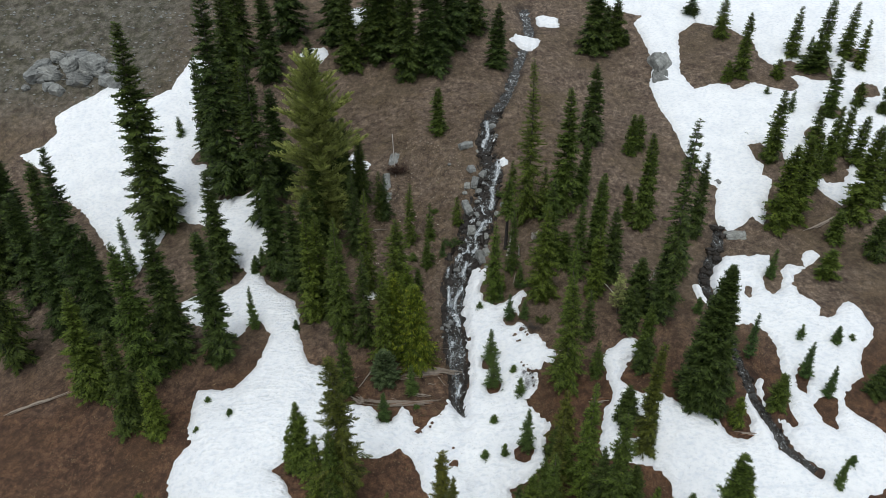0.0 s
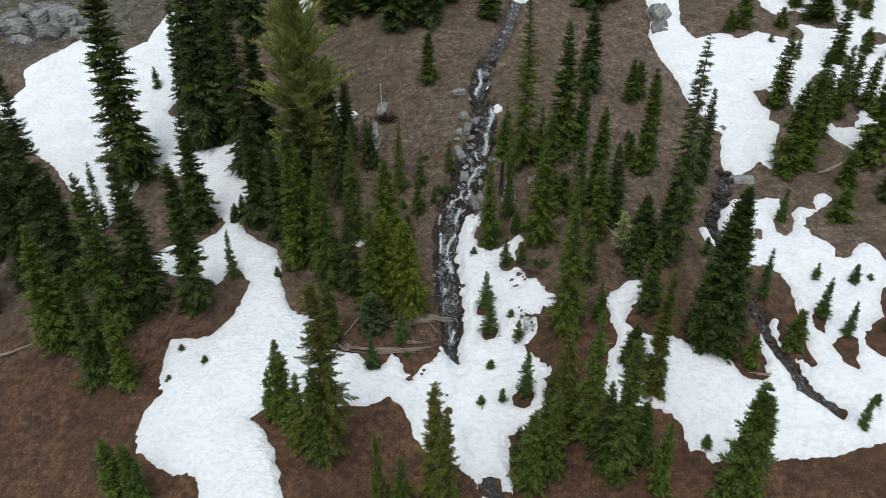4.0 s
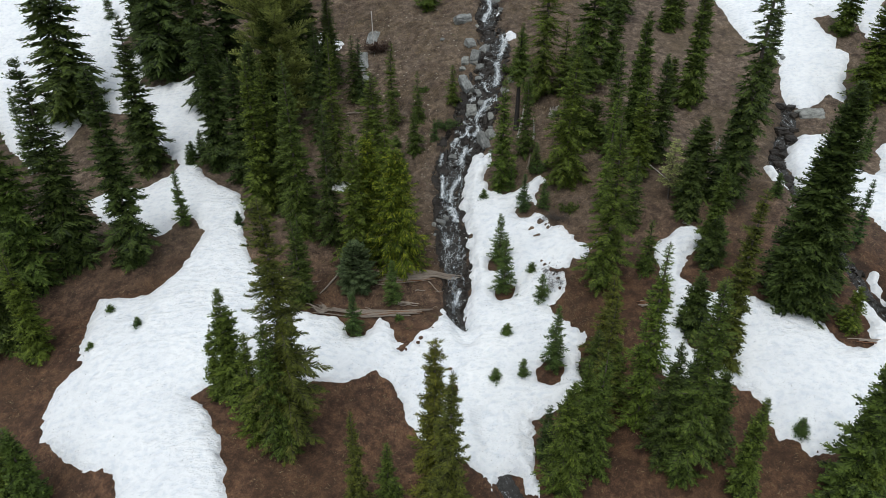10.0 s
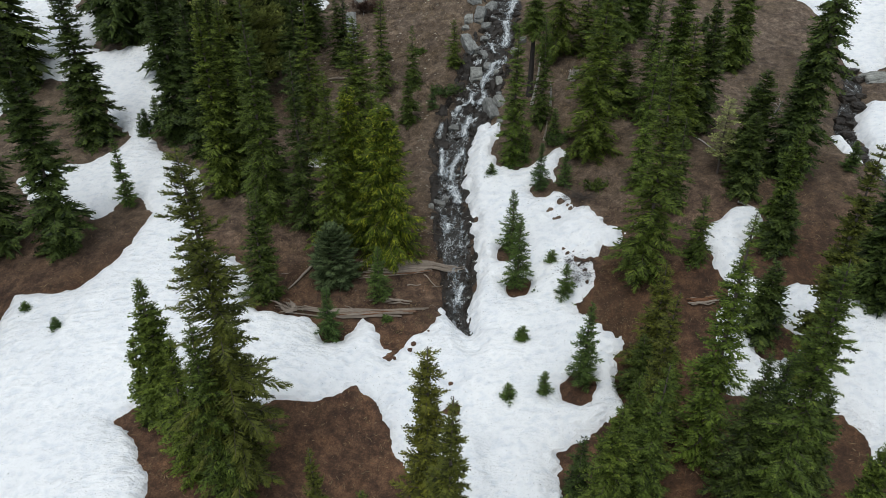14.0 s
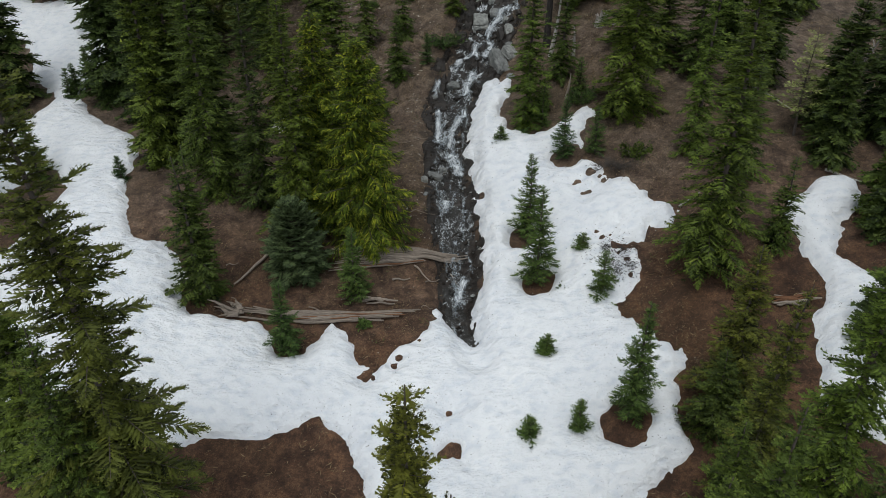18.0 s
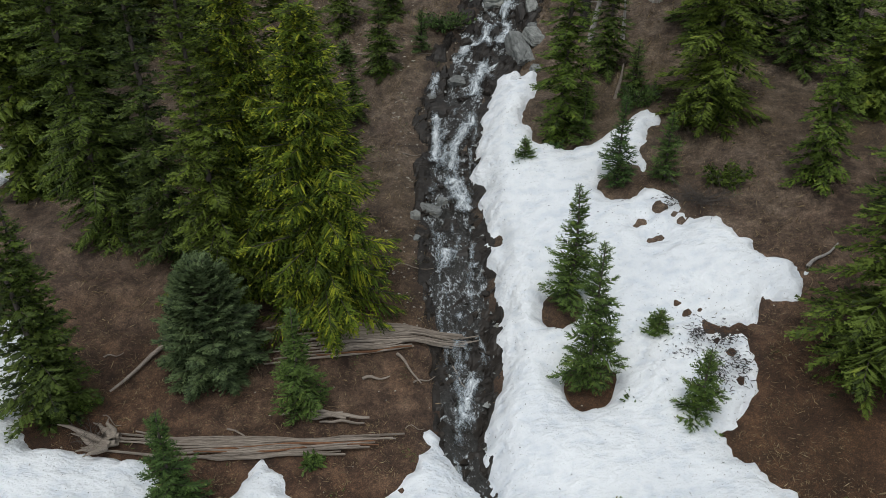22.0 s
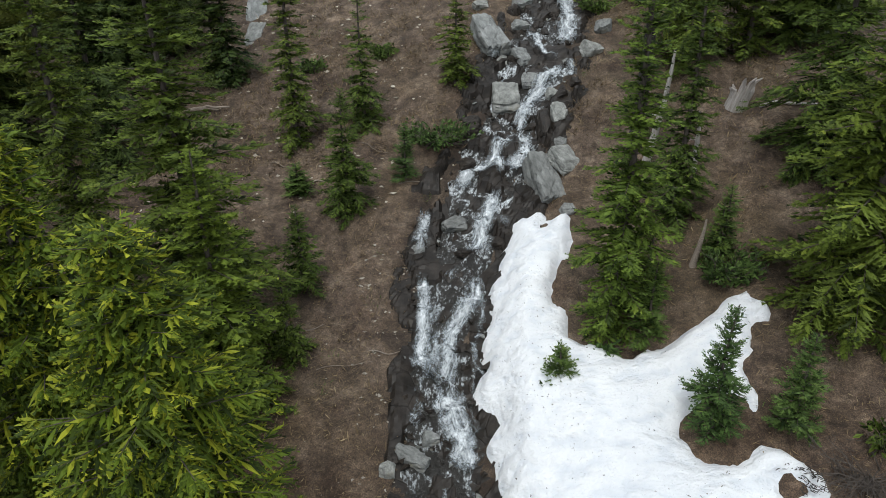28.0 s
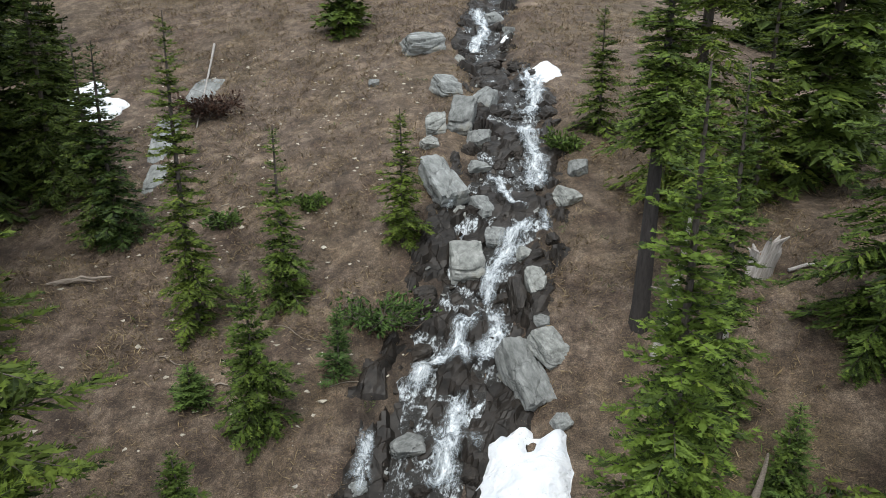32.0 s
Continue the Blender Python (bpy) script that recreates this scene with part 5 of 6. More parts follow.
def rock_mesh(seed, material, stretch=(1, 1, 1), planes=11, cuts=11):
    """An angular boulder about 1 m across: a block split along flat planes, with ledges, open cracks and chipped faces."""
    g = np.random.default_rng(seed)
    a = np.tan(np.linspace(-math.pi / 4, math.pi / 4, cuts + 1))
    U, V = [w.ravel() for w in np.meshgrid(a, a)]
    W = np.ones(U.shape)
    sides = [np.stack(w, 1) for w in ((U, V, W), (V, U, -W), (W, U, V), (-W, V, U), (V, W, U), (U, -W, V))]
    d = np.concatenate(sides)
    d /= np.linalg.norm(d, axis=1)[:, None]
    n = g.normal(size=(planes, 3))
    n = np.concatenate([n / np.linalg.norm(n, axis=1)[:, None], np.eye(3), -np.eye(3)])
    far = np.concatenate([g.uniform(0.40, 0.56, planes), g.uniform(0.42, 0.5, 6)])
    dot = d @ n.T
    r = np.min(np.where(dot > 0.05, far / np.maximum(dot, 0.05), 9), 1)
    p = d * r[:, None]
    # ledges and cracks run on through the block
    bed = n[0] * 0.3 + np.array([0.1, 0.1, 1.0])
    level = p @ bed * 4.5 + 0.4 * fbm(p[:, 0] * 3 + seed, p[:, 1] * 3, 2, seed)
    p *= (1 - 0.07 * np.abs(2 * (level - np.floor(level)) - 1) ** 3)[:, None]
    for k in range(3):
        off = p @ n[k + 1] - g.uniform(-0.25, 0.25) + 0.05 * fbm(p[:, 1] * 5, p[:, 2] * 5 + seed, 2, seed + k)
        p *= (1 - 0.12 * np.exp(-(off / 0.022) ** 2))[:, None]
    p *= (1 + 0.05 * fbm(p[:, 0] * 6 + 3 * p[:, 2], p[:, 1] * 6 - 2 * p[:, 2], 3, seed + 9))[:, None]
    i = np.arange((cuts + 1) ** 2).reshape(cuts + 1, cuts + 1)
    q = np.stack([i[:-1, :-1], i[:-1, 1:], i[1:, 1:], i[1:, :-1]], -1).reshape(-1, 4)
    _, first, same = np.unique(np.round(d, 5) + 0.0, axis=0, return_index=True, return_inverse=True)
    return array_mesh("boulder", p[first] * np.array(stretch), same.ravel()[np.concatenate([q + k * len(U) for k in range(6)])], material)


DRY = [rock_mesh(i, "dry_rock") for i in range(7)]
WET = [rock_mesh(20 + i, "wet_rock", cuts=8) for i in range(7)]
SLAB = [rock_mesh(40 + i, "dry_rock", (1.0, 1.0, 0.95), 7, 14) for i in range(4)]


def rock(me, x, y, size, turn=0, tilt=(0, 0), sink=0.35, label="", lift=0.0, group="boulders by the stream"):
    sx, sy, sz = size
    ob = new("boulder", me)
    ob.matrix_world = Matrix.Translation((x, y, gz(x, y) + sz * (0.5 - sink) + lift)) @ pose(0, 0, 0, tilt[0], tilt[1], turn) @ Matrix.Diagonal((sx, sy, sz, 1))
    return tagged(ob, label, "rock", group)


GREY = "pale grey cracked boulder beside the cascade"
# the named boulders: mesh, x, y, size, turn, tilt
WETFACE = "dark wet rock face beside the falls"
CRACKED = "large grey slab with a crack beside the falls"
NAMED = [
    (SLAB[0], 2.5, 64.1, (0.93, 1.88, 1.19), 20, (25, -7), "tall pale grey boulder with level ledges"),
    (SLAB[1], 3.4, 67.4, (0.87, 1.62, 1.06), -13, (26, 5), GREY),
    (SLAB[2], 2.6, 67.1, (0.68, 1.05, 0.74), -3, (23, -3), GREY),
    (DRY[1], 2.3, 66.2, (0.61, 0.50, 0.48), 6, (30, 3), GREY),
    (SLAB[3], 3.1, 69.4, (0.95, 1.03, 0.85), 29, (24, 6), GREY),
    (DRY[2], 4.3, 68.9, (0.75, 1.21, 0.83), -27, (28, -4), GREY),
    (DRY[3], 3.8, 66.4, (0.76, 0.71, 0.63), -18, (28, -4), GREY),
    (DRY[4], 4.3, 66.4, (0.41, 0.45, 0.37), 3, (25, -6), GREY),
    (DRY[5], 4.4, 67.5, (0.50, 0.45, 0.41), 14, (26, 2), GREY),
    (DRY[6], 3.6, 65.1, (0.65, 0.45, 0.47), 10, (31, -2), GREY),
    (WET[1], 4.4, 64.7, (0.35, 0.47, 0.35), -17, (28, 6), WETFACE),
    (DRY[0], 3.5, 63.4, (0.56, 0.79, 0.58), 28, (30, 2), GREY),
    (DRY[2], 2.9, 63.3, (0.37, 0.50, 0.37), -8, (26, -8), GREY),
]
NAMED_MORE = [
    (DRY[0], 3.7, 62.4, (0.55, 0.62, 0.50), -19, (25, -3), "square pale boulder in mid-stream"),
    (SLAB[1], 2.9, 61.8, (0.93, 1.13, 0.88), 4, (27, 3), "brown-stained grey rock face under the square boulder"),
    (SLAB[0], 3.7, 58.6, (0.86, 1.74, 0.94), 23, (30, 4), CRACKED),
    (SLAB[3], 4.3, 58.9, (0.74, 1.01, 0.63), 28, (25, 6), CRACKED),
    (DRY[5], 4.2, 57.4, (0.40, 0.39, 0.34), 25, (25, -1), GREY),
    (DRY[1], 1.3, 57.8, (0.76, 0.51, 0.55), 4, (29, 3), "flat pale boulder parting the stream"),
    (DRY[3], 6.2, 64.2, (0.56, 0.55, 0.48), -24, (27, -7), GREY),
    (DRY[6], 5.6, 63.1, (0.61, 0.76, 0.59), 27, (24, -1), GREY),
    (SLAB[2], 2.6, 73.4, (1.74, 1.02, 1.20), 23, (27, 2), GREY),
    (WET[0], 3.9, 60.6, (0.42, 1.14, 0.66), -1, (30, 1), WETFACE),
    (DRY[4], 4.4, 60.8, (0.50, 0.78, 0.55), 8, (27, -2), GREY),
    (DRY[2], 5.8, 77.2, (0.95, 0.78, 0.75), 5, (27, 4), GREY),
    (WET[3], 2.7, 60.0, (0.25, 0.56, 0.34), 5, (27, 5), "dark wet rock parting the falls"),
]
NAMED_LAST = [
    (WET[4], 4.8, 65.8, (0.45, 0.62, 0.45), -18, (26, -1), WETFACE),
    (WET[5], 2.2, 62.3, (0.43, 0.43, 0.37), 23, (26, 1), WETFACE),
    (WET[6], 1.9, 61.0, (0.53, 0.50, 0.44), -26, (30, -1), WETFACE),
    (DRY[3], 0.7, 70.6, (0.39, 0.35, 0.32), -1, (23, 3), GREY),
    (WET[2], 2.6, 60.9, (0.35, 0.40, 0.32), 7, (26, 4), WETFACE),
    (DRY[4], 0.4, 57.0, (0.38, 0.32, 0.29), 1, (23, -5), GREY),
    (DRY[5], 4.3, 59.7, (0.39, 0.37, 0.33), -15, (23, 0), GREY),
    (WET[1], 5.0, 61.8, (0.37, 0.41, 0.34), -28, (27, 3), WETFACE),
    (DRY[6], 4.3, 61.7, (0.43, 0.46, 0.39), 4, (27, -4), GREY),
    (WET[3], 4.1, 63.7, (0.40, 0.39, 0.34), 23, (25, 5), WETFACE),
    (DRY[5], 0.35, 51.75, (0.85, 0.42, 0.45), -30, (0, 8), "tilted grey block on the stream bank"),
    (DRY[6], 0.75, 52.2, (0.42, 0.4, 0.4), 10, (0, 0), GREY),
    (DRY[2], -0.1, 51.4, (0.35, 0.35, 0.35), 0, (0, 0), GREY),
]
for me, x, y, size, turn, tilt, lab in NAMED + NAMED_MORE + NAMED_LAST:
    rock(me, x, y, size, turn, tilt, 0.44, lab)
# dark wet rocks strewn through the bed
c, s = along(BROOK[6:], 0.2)
for k in range(120):
    j = gen.integers(0, len(c))
    x, y, w = c[j]
    u = gen.uniform(-1.25, 1.25)
    size = gen.uniform(0.18, 0.45) * (1.3 if y > 57 else 0.8)
    wet = abs(u) < 1.1 or gen.random() < 0.5
    rock((WET if wet else DRY)[gen.integers(7)], x + u * w, y + gen.uniform(-0.1, 0.1), (size * gen.uniform(0.8, 1.3), size * gen.uniform(0.8, 1.3), size * gen.uniform(0.6, 1.0)),
         gen.uniform(0, 360), (gen.uniform(0, 40), gen.uniform(-20, 20)), 0.52, "dark wet angular rock in the stream bed" if wet else "small grey rock on the stream bank", 0, "rocks in the stream bed")
c, s = along(RILL[:5], 0.3)
for k in range(26):
    j = gen.integers(0, len(c))
    x, y, w = c[j]
    size = gen.uniform(0.4, 1.0)
    rock(WET[gen.integers(7)], x + gen.uniform(-1.1, 1.1) * w, y, (size, size, size * 0.7), gen.uniform(0, 360), (0, 0), 0.35, "black wet rock in the melt stream", 0, "rocks in the melt stream")
# outcrops
OUT = "grey bedrock outcrop in the slope"
for x, y, size, turn in ((28.8, 91.5, (2.6, 5.5, 4.2), 10), (28.2, 88.2, (2.2, 3.6, 2.6), -10), (30.4, 68.6, (2.0, 1.2, 0.8), 30), (31, 66.8, (1.6, 1.0, 0.6), 0), (29.5, 60.6, (2.2, 1.5, 1.0), 0),
                         (-6.2, 69.5, (0.9, 3.4, 0.5), 6), (-5.6, 73, (1.2, 2.4, 0.5), -8), (-5.9, 67.4, (0.7, 1.6, 0.4), 0)):
    rock(SLAB[gen.integers(4)], x, y, size, turn, (20, 0), 0.68, OUT, 0, "bedrock outcrops")
for k in range(26):
    x, y = gen.uniform(-56, -42), gen.uniform(87, 93)
    if inside_distance(np.array([x]), np.array([y]), SNOW_UPPER_WEST)[0] > -0.5:
        continue
    w = gen.uniform(0.9, 2.8)
    rock(DRY[gen.integers(7)], x, y, (w * 1.3, w, w * 0.9), gen.uniform(0, 360), (22, gen.uniform(-15, 15)), 0.42, OUT, 0, "bedrock outcrops")


def scatter(name, label, count, area, size, material, category="stones"):
    """Small stones strewn on the turf, joined."""
    pieces = []
    x0, x1, y0, y1 = area
    X, Y = gen.uniform(x0, x1, count), gen.uniform(y0, y1, count)
    Z = ground_height(X, Y)
    for x, y, z in zip(X, Y, Z):
        v = gen.normal(size=(6, 3))
        base = np.array([(1, 0, 0), (-1, 0, 0), (0, 1, 0), (0, -1, 0), (0, 0, 0.8), (0, 0, -0.8)]) + 0.3 * v
        pieces.append((np.array([x, y, z]) + base * size * gen.uniform(0.4, 1.3) * np.array([1, gen.uniform(0.6, 1), 0.6]),
                       np.array([(0, 2, 4), (2, 1, 4), (1, 3, 4), (3, 0, 4), (2, 0, 5), (1, 2, 5), (3, 1, 5), (0, 3, 5)])))
    tagged(new(name, array_mesh(name, *join(pieces), material)), label, category, kind="stuff")


def bed_stones(name, label, count, line, size, material):
    c, _ = along(line, 0.1)
    pieces = []
    for k in range(count):
        x, y, w = c[gen.integers(len(c))]
        x += gen.uniform(-0.98, 0.98) * w
        base = np.array([(1, 0, 0), (-1, 0, 0), (0, 1, 0), (0, -1, 0), (0, 0, 0.8), (0, 0, -0.8)]) + 0.35 * gen.normal(size=(6, 3))
        pieces.append((np.array([x, y, gz(x, y) + 0.06]) + base * size * gen.uniform(0.4, 1.3), np.array([(0, 2, 4), (2, 1, 4), (1, 3, 4), (3, 0, 4), (2, 0, 5), (1, 2, 5), (3, 1, 5), (0, 3, 5)])))
    tagged(new(name, array_mesh(name, *join(pieces), material)), label, "stones", kind="stuff")


bed_stones("stones", "dark wet stones filling the stream bed", 420, BROOK[6:], 0.11, "wet_rock")
bed_stones("stones", "small grey stones along the stream", 260, BROOK[6:], 0.07, "dry_rock")
bed_stones("stones", "dark wet stones in the melt stream", 200, RILL, 0.16, "wet_rock")
scatter("stones", "pale stones strewn over the brown slope", 420, (-8, 2.2, 58, 76), 0.07, "pale_stone")
scatter("stones", "small pale stones by the stream", 160, (-1.0, 0.5, 46.8, 57), 0.05, "pale_stone")
scatter("stones", "small pale stones on the turf", 260, (-8, 9, 40, 58), 0.025, "pale_stone")
scatter("stones", "grey scree on the upper slope", 900, (-66, -30, 84, 110), 0.22, "dry_rock")


def tufts(name, label, count, area, height, blades, material, spread=0.12):
    x0, x1, y0, y1 = area
    cx, cy = gen.uniform(x0, x1, count), gen.uniform(y0, y1, count)
    keep = np.ones(count, bool)
    for line in (BROOK, RILL, BROOK_LOWER):
        d, w = near_line(cx, cy, line)
        keep &= d > w * 0.95
    for p in (SNOW_UPPER_WEST, SNOW_LOWER_WEST, SNOW_APRON, SNOW_BANK, SNOW_EAST):
        keep &= inside_distance(cx, cy, p) < 0.0
    keep &= value_noise(cx * 0.8, cy * 0.8, 5) + value_noise(cx * 3, cy * 3, 6) * 0.5 > -0.18
    cx, cy = np.repeat(cx[keep], blades), np.repeat(cy[keep], blades)
    n = len(cx)
    px, py = cx + gen.normal(0, spread, n), cy + gen.normal(0, spread, n)
    p = np.stack([px, py, ground_height(px, py) - 0.01], 1)
    # dead blades lie downhill
    d = np.stack([gen.normal(0, 0.8, n), gen.normal(-0.45, 0.8, n), gen.uniform(0.15, 0.9, n)], 1)
    ln = height * gen.uniform(0.5, 1.4, n)
    co, q = sprigs(p, d, ln, ln * gen.uniform(0.06, 0.14, n), np.array([0, 0, 1.0]) + gen.normal(0, 0.5, (n, 3)), False)
    tagged(new(name, array_mesh(name, co, q, material)), label, "grass", kind="stuff")


tufts("grass", "matted brown dead grass and heath stems", 9000, (-9, 11, 39, 66), 0.12, 10, "dry_blades")
tufts("grass", "tufts of dry brown grass on the slope", 13000, (-12, 14, 60, 84), 0.17, 8, "dry_blades")
tufts("grass", "dry brown heath among the trees", 7000, (-34, 30, 28, 62), 0.2, 6, "dry_blades", 0.2)
tufts("green_heath", "low green heath shoots in the turf", 260, (-9, 11, 39, 76), 0.14, 16, "young_needles", 0.1)

# ---------------------------------------------------------------- dead wood


def splinter(points, width, thick, material, parent, name="splinter"):
    """A long split sliver of a fallen trunk, flattened and frayed."""
    p = np.array(points, float)
    n = 14
    t = np.linspace(0, 1, n)
    q = np.stack([np.interp(t, np.linspace(0, 1, len(p)), p[:, k]) for k in range(3)], 1)
    q[:, 1] += 0.02 * np.sin(t * 9 + p[0, 1] * 7)
    rad = (0.35 + 0.65 * np.sin(np.linspace(0.25, math.pi - 0.2, n)) ** 0.6)
    co, f = tube(q, rad, 6)
    co = co.reshape(n, 6, 3)
    off = co - q[:, None]
    ax = (q[-1] - q[0]) / np.linalg.norm(q[-1] - q[0])
    side = np.cross(ax, (0, 0, 1.0))
    off = (off @ side)[..., None] * side * width * 0.5 + (off @ np.array([0, 0, 1.0]))[..., None] * np.array([0, 0, 1.0]) * thick * 0.5 + (off @ ax)[..., None] * ax * 0.02
    me = array_mesh(name, (q[:, None] + off).reshape(-1, 3), f, material)
    return part(name, me, parent)


def split_log(label, a, b_, width, count, fan, seed):
    """A rotted trunk that has split into long parallel slivers, frayed at its first end."""
    g = np.random.default_rng(seed)
    log = tagged(new("fallen_log"), label, "log")
    for k in range(count):
        u = (k + 0.5) / count - 0.5
        t0, t1 = g.uniform(0, 0.35), g.uniform(0.6, 1.0)
        pts = []
        for t in np.linspace(t0, t1, 8):
            x, y = a[0] + (b_[0] - a[0]) * t, a[1] + (b_[1] - a[1]) * t
            spread = width * u * (1 + fan * (1 - t) ** 2)
            y += spread
            crown = 0.09 + 0.16 * (1 - (2 * u) ** 2) * t
            pts.append((x, y, gz(x, y) + crown + g.uniform(-0.015, 0.03)))
        pts = [(x + g.normal(0, 0.01), y + g.normal(0, 0.022), z + g.normal(0, 0.014)) for x, y, z in pts]
        splinter(pts, width / count * g.uniform(1.0, 2.2), g.uniform(0.06, 0.12), "red_rot" if g.random() < 0.12 else "weathered_wood", log)
    return log


split_log("weathered grey fallen trunk split into long slivers by the stream", (-4.0, 46.55), (1.75, 46.95), 0.62, 24, 1.6, 3)
trunk = split_log("weathered grey fallen trunk lying along the snow edge", (-7.3, 43.35), (-0.1, 43.75), 0.42, 16, 0.6, 4)
g = np.random.default_rng(12)
for k in range(14):
    a, ln = math.radians(g.uniform(95, 265)), g.uniform(0.35, 0.95)
    o = np.array([-6.75 + g.normal(0, 0.12), 43.4 + g.normal(0, 0.12), gz(-6.75, 43.4) + 0.18])
    d = np.array([math.cos(a), 0.6 * math.sin(a), g.uniform(-0.15, 0.6)]) * ln
    part("root", array_mesh("root", *tube([o, o + d * 0.4 + g.normal(0, 0.04, 3), o + d * 0.75 + g.normal(0, 0.06, 3), o + d], [0.085, 0.065, 0.04, 0.01], 6), "weathered_wood", True), trunk)
split_log("short broken slivers of grey wood on the turf", (-2.7, 44.45), (-1.0, 44.3), 0.2, 4, 1.0, 5)
split_log("grey fallen log at the edge of the snow", (11.6, 42.1), (13.5, 41.9), 0.35, 6, 0.4, 6)
split_log("grey broken log across the melt stream", (22.2, 38.5), (24.4, 38.15), 0.2, 4, 0.2, 7)
split_log("long pale fallen trunk under the dark firs", (-38.9, 44.7), (-32.8, 46.4), 0.3, 4, 0.0, 8)
split_log("thin pale fallen trunk across the slope", (-8.0, 62.9), (-5.4, 62.9), 0.12, 3, 0.2, 9)
split_log("long grey fallen trunk in the slope", (35.8, 60.5), (41, 62.8), 0.35, 4, 0.0, 10)


def stick(points, radius, material, name="fallen_branch", label="thin grey dead branch on the ground", sides=5):
    me = array_mesh(name, *tube(points, np.linspace(radius, radius * 0.35, len(points)), sides), material, True)
    return tagged(new(name, me), label, "branch")


def lying(x0, y0, x1, y1, r, material="weathered_wood", lift=0.05):
    pts = []
    for t in np.linspace(0, 1, 7):
        x, y = x0 + (x1 - x0) * t, y0 + (y1 - y0) * t + 0.05 * math.sin(7 * t)
        pts.append((x, y, gz(x, y) + r + lift * t))
    return stick(pts, r, material)


lying(-0.45, 46.35, 0.2, 45.35, 0.045, lift=0.2)
lying(-1.3, 45.6, -0.6, 45.6, 0.05)
lying(0.0, 45.5, 0.55, 45.8, 0.03)
lying(1.0, 46.3, 1.35, 45.6, 0.03)
lying(-6.0, 47.0, -7.2, 44.6, 0.09)
lying(2.6, 40.2, 2.0, 39.7, 0.05, "dark_bark")


def snag(name, label, x, y, h, r, lean, material, limbs, seed):
    """A dead trunk, broken off at the top, with a few bare limbs."""
    g = np.random.default_rng(seed)
    t = tagged(new(name), label, "dead tree")
    t.matrix_world = Matrix.Translation((x, y, gz(x, y) - 0.1)) @ pose(0, 0, 0, *lean)
    zs = np.linspace(0, h, 9)
    bend = lambda z: (0.05 * h * math.sin(2.2 * z / h), 0.03 * h * math.sin(3 * z / h + 1), z)
    part("trunk", array_mesh("trunk", *tube([bend(z) for z in zs], [r * (1.25 - 0.95 * z / h) for z in zs], 9), material, True), t)
    for k in range(limbs):
        z = g.uniform(0.3, 0.97) * h
        a, ln = g.uniform(0, 6.28), g.uniform(0.15, 0.42) * min(h, 4) * 0.6
        o = np.array(bend(z))
        d = np.array([math.cos(a), math.sin(a), g.uniform(-0.3, 0.6)])
        part("limb", array_mesh("limb", *tube([o, o + d * ln * 0.5, o + d * ln + np.array([0, 0, g.uniform(-0.15, 0.1)])], [0.022, 0.014, 0.005], 4), material, True), t)
    return t


lying(-6.0, 77, -5.3, 70.2, 0.06, "bleached_wood", 0.0)
snag("dead_snag", "pale bare dead trunk among green firs", 6.3, 58.2, 3.2, 0.1, (2, 3, 0), "bleached_wood", 2, 2)
snag("dead_snag", "pale bare dead trunk among green firs", 7.4, 57.7, 1.7, 0.08, (0, -6, 0), "bleached_wood", 4, 3)
snag("dead_snag", "short pale broken trunk beside a fir", 6.7, 55.0, 1.3, 0.07, (0, 3, 0), "weathered_wood", 0, 4)
snag("dead_snag", "grey dead trunk with short bare stubs", 18.2, 52.5, 3.0, 0.1, (10, 14, 0), "bleached_wood", 6, 5)


def broken_stump(x, y, h, label):
    """A shattered stump: upright slabs of silver wood round a rotten heart."""
    t = tagged(new("tree_stump"), label, "stump")
    t.matrix_world = Matrix.Translation((x, y, gz(x, y) - 0.1)) @ pose(0, 0, 0, 8, 10, 0)
    g = np.random.default_rng(9)
    part("rotten_heart", array_mesh("rotten_heart", *tube([(0, 0, 0), (0, 0, h * 0.3), (0.02, 0, h * 0.55)], [0.19, 0.17, 0.07], 9), "red_rot", True), t, "reddish rotten heartwood")
    for k in range(9):
        a = k * 0.7
        top = h * g.uniform(0.45, 1.0)
        c, s_ = math.cos(a), math.sin(a)
        pts = [(0.2 * c, 0.2 * s_, 0), (0.18 * c, 0.18 * s_, top * 0.5), ((0.18 + 0.1 * g.random()) * c, 0.2 * s_, top * 0.85), ((0.22 + 0.25 * g.random()) * c, (0.2 + 0.2 * g.random()) * s_, top)]
        part("shard", array_mesh("shard", *tube(pts, [0.11, 0.10, 0.06, 0.015], 5), "bleached_wood"), t)
    return t


broken_stump(9.0, 59.7, 1.05, "shattered silver-grey tree stump with a rotten red heart")


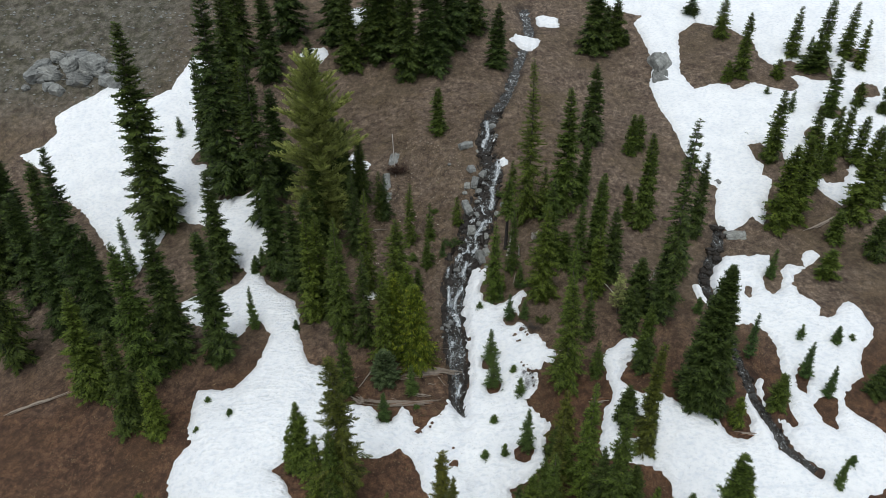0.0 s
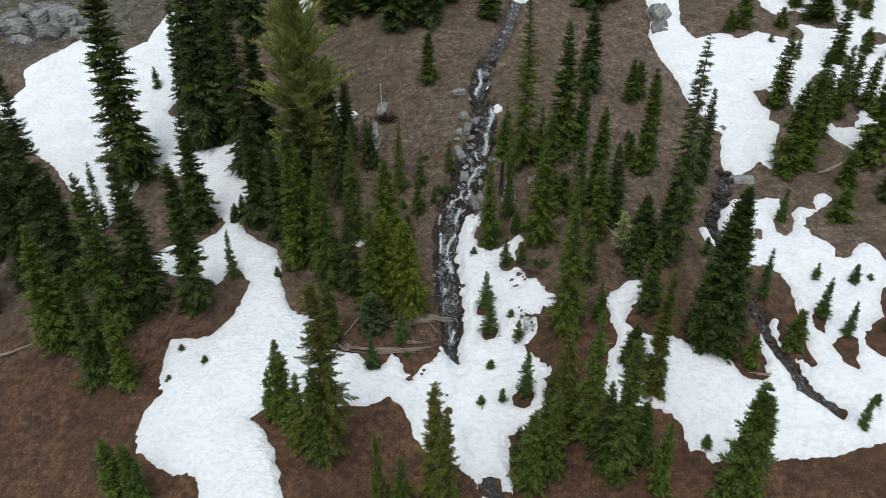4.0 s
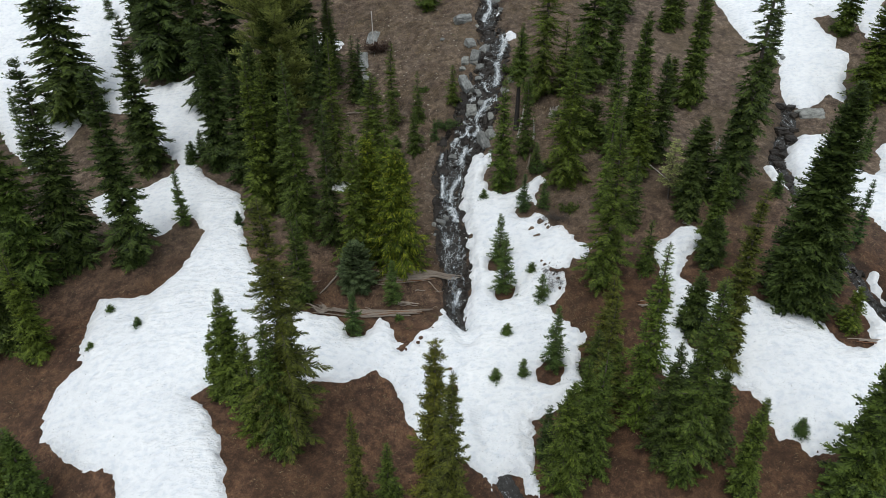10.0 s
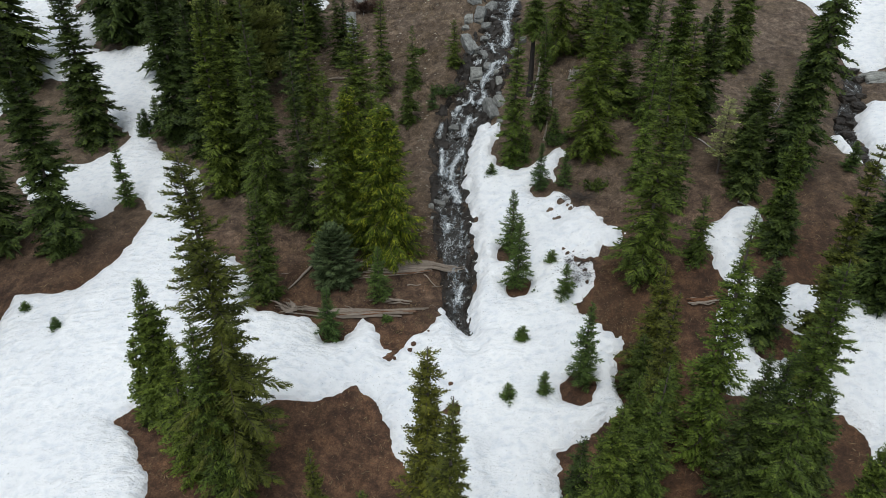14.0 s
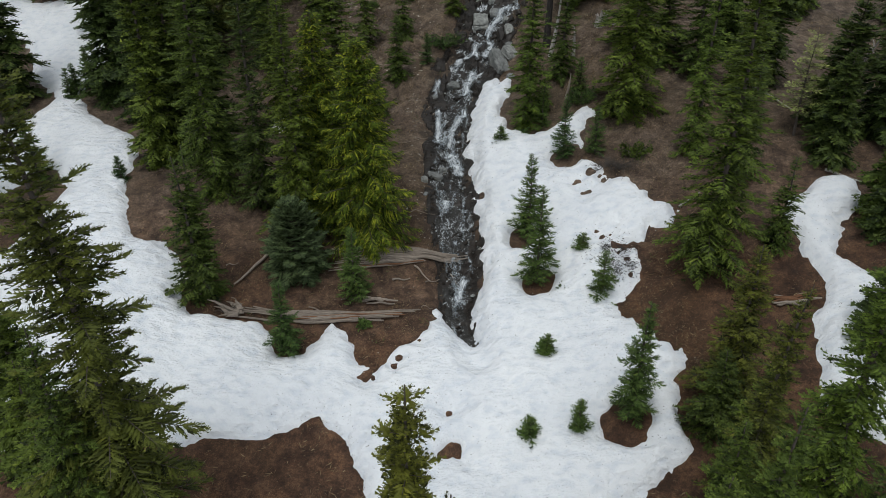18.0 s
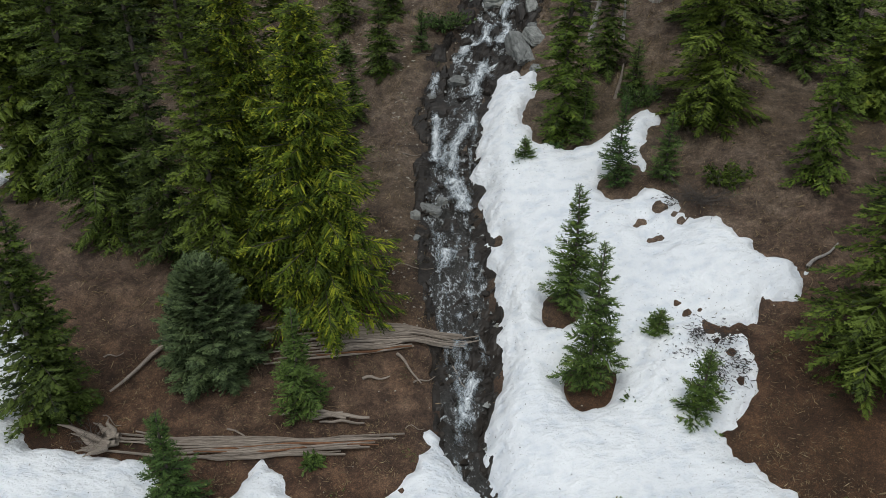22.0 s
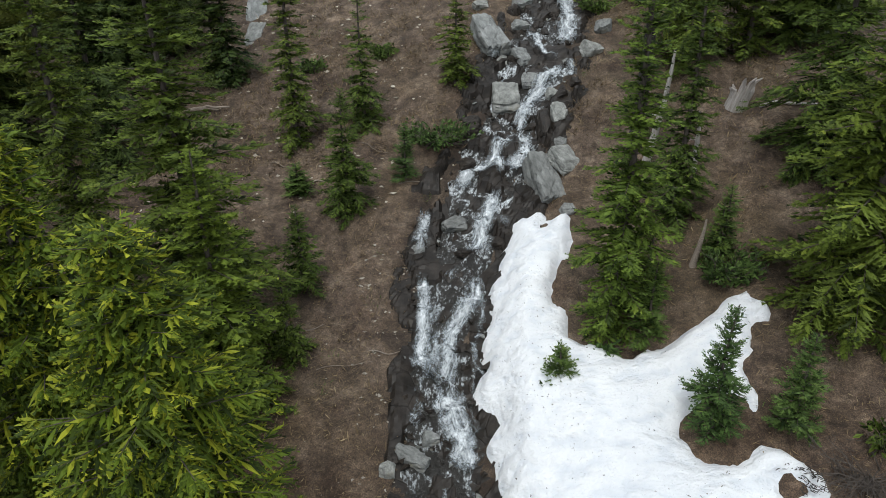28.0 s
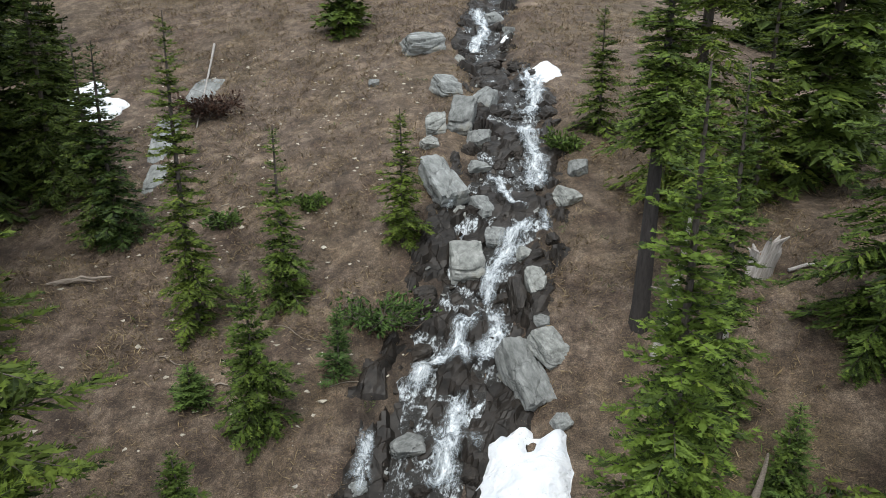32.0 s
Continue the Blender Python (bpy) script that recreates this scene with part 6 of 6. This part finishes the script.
def brush(x, y, w, h, seed, label, sprig_material=None, sticks=46):
    """A low tangle of bare grey twigs, with some live shoots."""
    g = np.random.default_rng(seed)
    t = tagged(new("shrub"), label, "shrub")
    t.matrix_world = Matrix.Translation((x, y, gz(x, y)))
    pieces, tips, ways = [], [], []
    for k in range(sticks):
        a, ln = g.uniform(0, 6.28), g.uniform(0.4, 1.0)
        o = np.array([g.normal(0, 0.12 * w), g.normal(0, 0.1 * w), 0.0])
        d = np.array([math.cos(a) * w, math.sin(a) * w * 0.7, h * g.uniform(0.3, 1.0)]) * ln
        mid = o + d * 0.5 + g.normal(0, 0.07, 3)
        pieces.append(tube([o, mid, o + d + g.normal(0, 0.08, 3)], [0.016, 0.010, 0.004], 4))
        tips.append(o + d), ways.append(d)
        for q in range(2):
            b0 = mid + (o + d - mid) * g.random()
            pieces.append(tube([b0, b0 + g.normal(0, 0.12 * w, 3) + d * 0.1, b0 + g.normal(0, 0.2 * w, 3) + d * 0.2], [0.008, 0.006, 0.003], 3))
    # one size of ring for all twigs
    part("twig_tangle", array_mesh("twig_tangle", *join(pieces), "bark"), t)["kind"] = "stuff"
    if sprig_material:
        tips, ways = np.array(tips), np.array(ways)
        n = len(tips) * 22
        p = np.repeat(tips, 22, 0) * g.uniform(0.45, 1.05, (n, 1)) + g.normal(0, 0.07, (n, 3))
        d = np.repeat(ways, 22, 0) * 0.6 + g.normal(0, 0.4, (n, 3))
        ln = g.uniform(0.09, 0.2, n)
        part("foliage", array_mesh("foliage", *sprigs(p, d, ln, ln * 0.4, np.array([0, 0, 1.0]) + g.normal(0, 0.4, (n, 3)), True), sprig_material), t)["kind"] = "stuff"
    return t


brush(0.9, 60.3, 1.0, 0.7, 1, "low spreading green shrub with bare grey twigs by the falls", "young_needles")
brush(8.2, 49.8, 1.1, 0.5, 2, "tangle of bare grey branches at the edge of the snow", None, 60)
brush(9.0, 50.2, 0.7, 0.5, 3, "small green shrub among bare grey twigs", "fir_needles", 30)
brush(7.3, 54.4, 0.6, 0.7, 4, "low green fir shrub on brown turf", "young_needles", 40)
brush(4.4, 53.2, 0.25, 0.35, 5, "small green shrub at the snow edge", "young_needles", 16)
brush(-5.0, 71.0, 1.3, 0.8, 6, "low reddish brown and green shrub on the open slope", "red_dead_needles", 60)
brush(-0.9, 64.2, 0.4, 0.4, 7, "small green shrub on the open slope", "young_needles", 20)
brush(-3.4, 64.6, 0.5, 0.4, 8, "small green shrub on the open slope", "young_needles", 20)
brush(6.2, 65.5, 0.6, 0.5, 9, "green shrub on the stream bank", "young_needles", 30)
brush(-2.2, 43.2, 0.18, 0.25, 10, "small green shrub in the turf", "young_needles", 10)
brush(5.4, 44.3, 0.35, 0.25, 11, "flattened green fir shoot lying on the snow", "young_needles", 14)
# the torn root end of the long trunk
brush(-7.2, 43.45, 0.45, 0.55, 12, "torn grey roots at the end of the fallen trunk", None, 30)
for k in range(26):
    x0, y0 = gen.uniform(-8, 0.5), gen.uniform(42.5, 62)
    if inside_distance(np.array([x0]), np.array([y0]), SNOW_APRON)[0] > -0.3 or inside_distance(np.array([x0]), np.array([y0]), SNOW_LOWER_WEST)[0] > -0.3:
        continue
    a, ln = gen.uniform(-0.6, 0.6), gen.uniform(0.4, 1.3)
    lying(x0, y0, x0 + ln * math.cos(a), y0 + ln * math.sin(a), gen.uniform(0.012, 0.03))
for k in range(11):
    x0, y0, a, ln = gen.uniform(9, 24), gen.uniform(46, 60), gen.uniform(-1.2, 0.6), gen.uniform(0.8, 2.6)
    lying(x0, y0, x0 + ln * math.cos(a), y0 + ln * math.sin(a), gen.uniform(0.03, 0.07), "bleached_wood")


def litter(name, label, count, spots, material, size):
    """Needles, twigs and bark bits lying on the snow."""
    pieces = []
    for k in range(count):
        cx, cy, rad = spots[gen.integers(len(spots))]
        x, y = gen.normal(cx, rad), gen.normal(cy, rad)
        d, t = snow_depth(np.array([x]), np.array([y]), [SNOW_UPPER_WEST, SNOW_LOWER_WEST, SNOW_APRON, SNOW_BANK], PITS)
        if d[0] < 0.05:
            continue
        z = gz(x, y) * 0.65 + float(base_height(np.array([x]), np.array([y]))[0]) * 0.35 if d[0] > 1 else gz(x, y)
        z += float(t[0]) - 0.03
        a, ln = gen.uniform(0, 6.28), size * gen.uniform(0.4, 1.8)
        v = np.array([math.cos(a), math.sin(a), 0.2]) * ln
        o = np.array([x, y, z])
        pieces.append(tube([o - v, o + gen.normal(0, 0.2 * size, 3), o + v], [0.006 + size * 0.06, 0.008 + size * 0.08, 0.004], 4))
    tagged(new(name, array_mesh(name, *join(pieces), material)), label, "litter", kind="stuff")


litter("snow_litter", "dark needles and bark bits on the snow", 700, [(7.2, 44.8, 0.35), (6.9, 45.4, 0.12), (7.5, 45.2, 0.14), (7.1, 44.3, 0.12), (7.6, 44.5, 0.15), (7.3, 50.0, 0.2), (6.5, 44.9, 0.3), (6.8, 43.9, 0.15)], "dark_bark", 0.03)
litter("snow_litter", "scattered brown needles and twigs on the snow", 420, [(4, 46, 2.5), (-3, 40, 3.5), (4.5, 38, 2.5), (-14, 42, 4), (4, 52, 1.8), (-17, 36, 3)], "bark", 0.02)
litter("snow_litter", "clods of dark soil and bark melting out of the snow", 240, [(7.35, 44.9, 0.3), (7.0, 45.5, 0.2), (7.6, 45.3, 0.2), (7.15, 44.2, 0.2), (7.35, 50.0, 0.15), (7.7, 44.4, 0.2)], "dark_bark", 0.045)
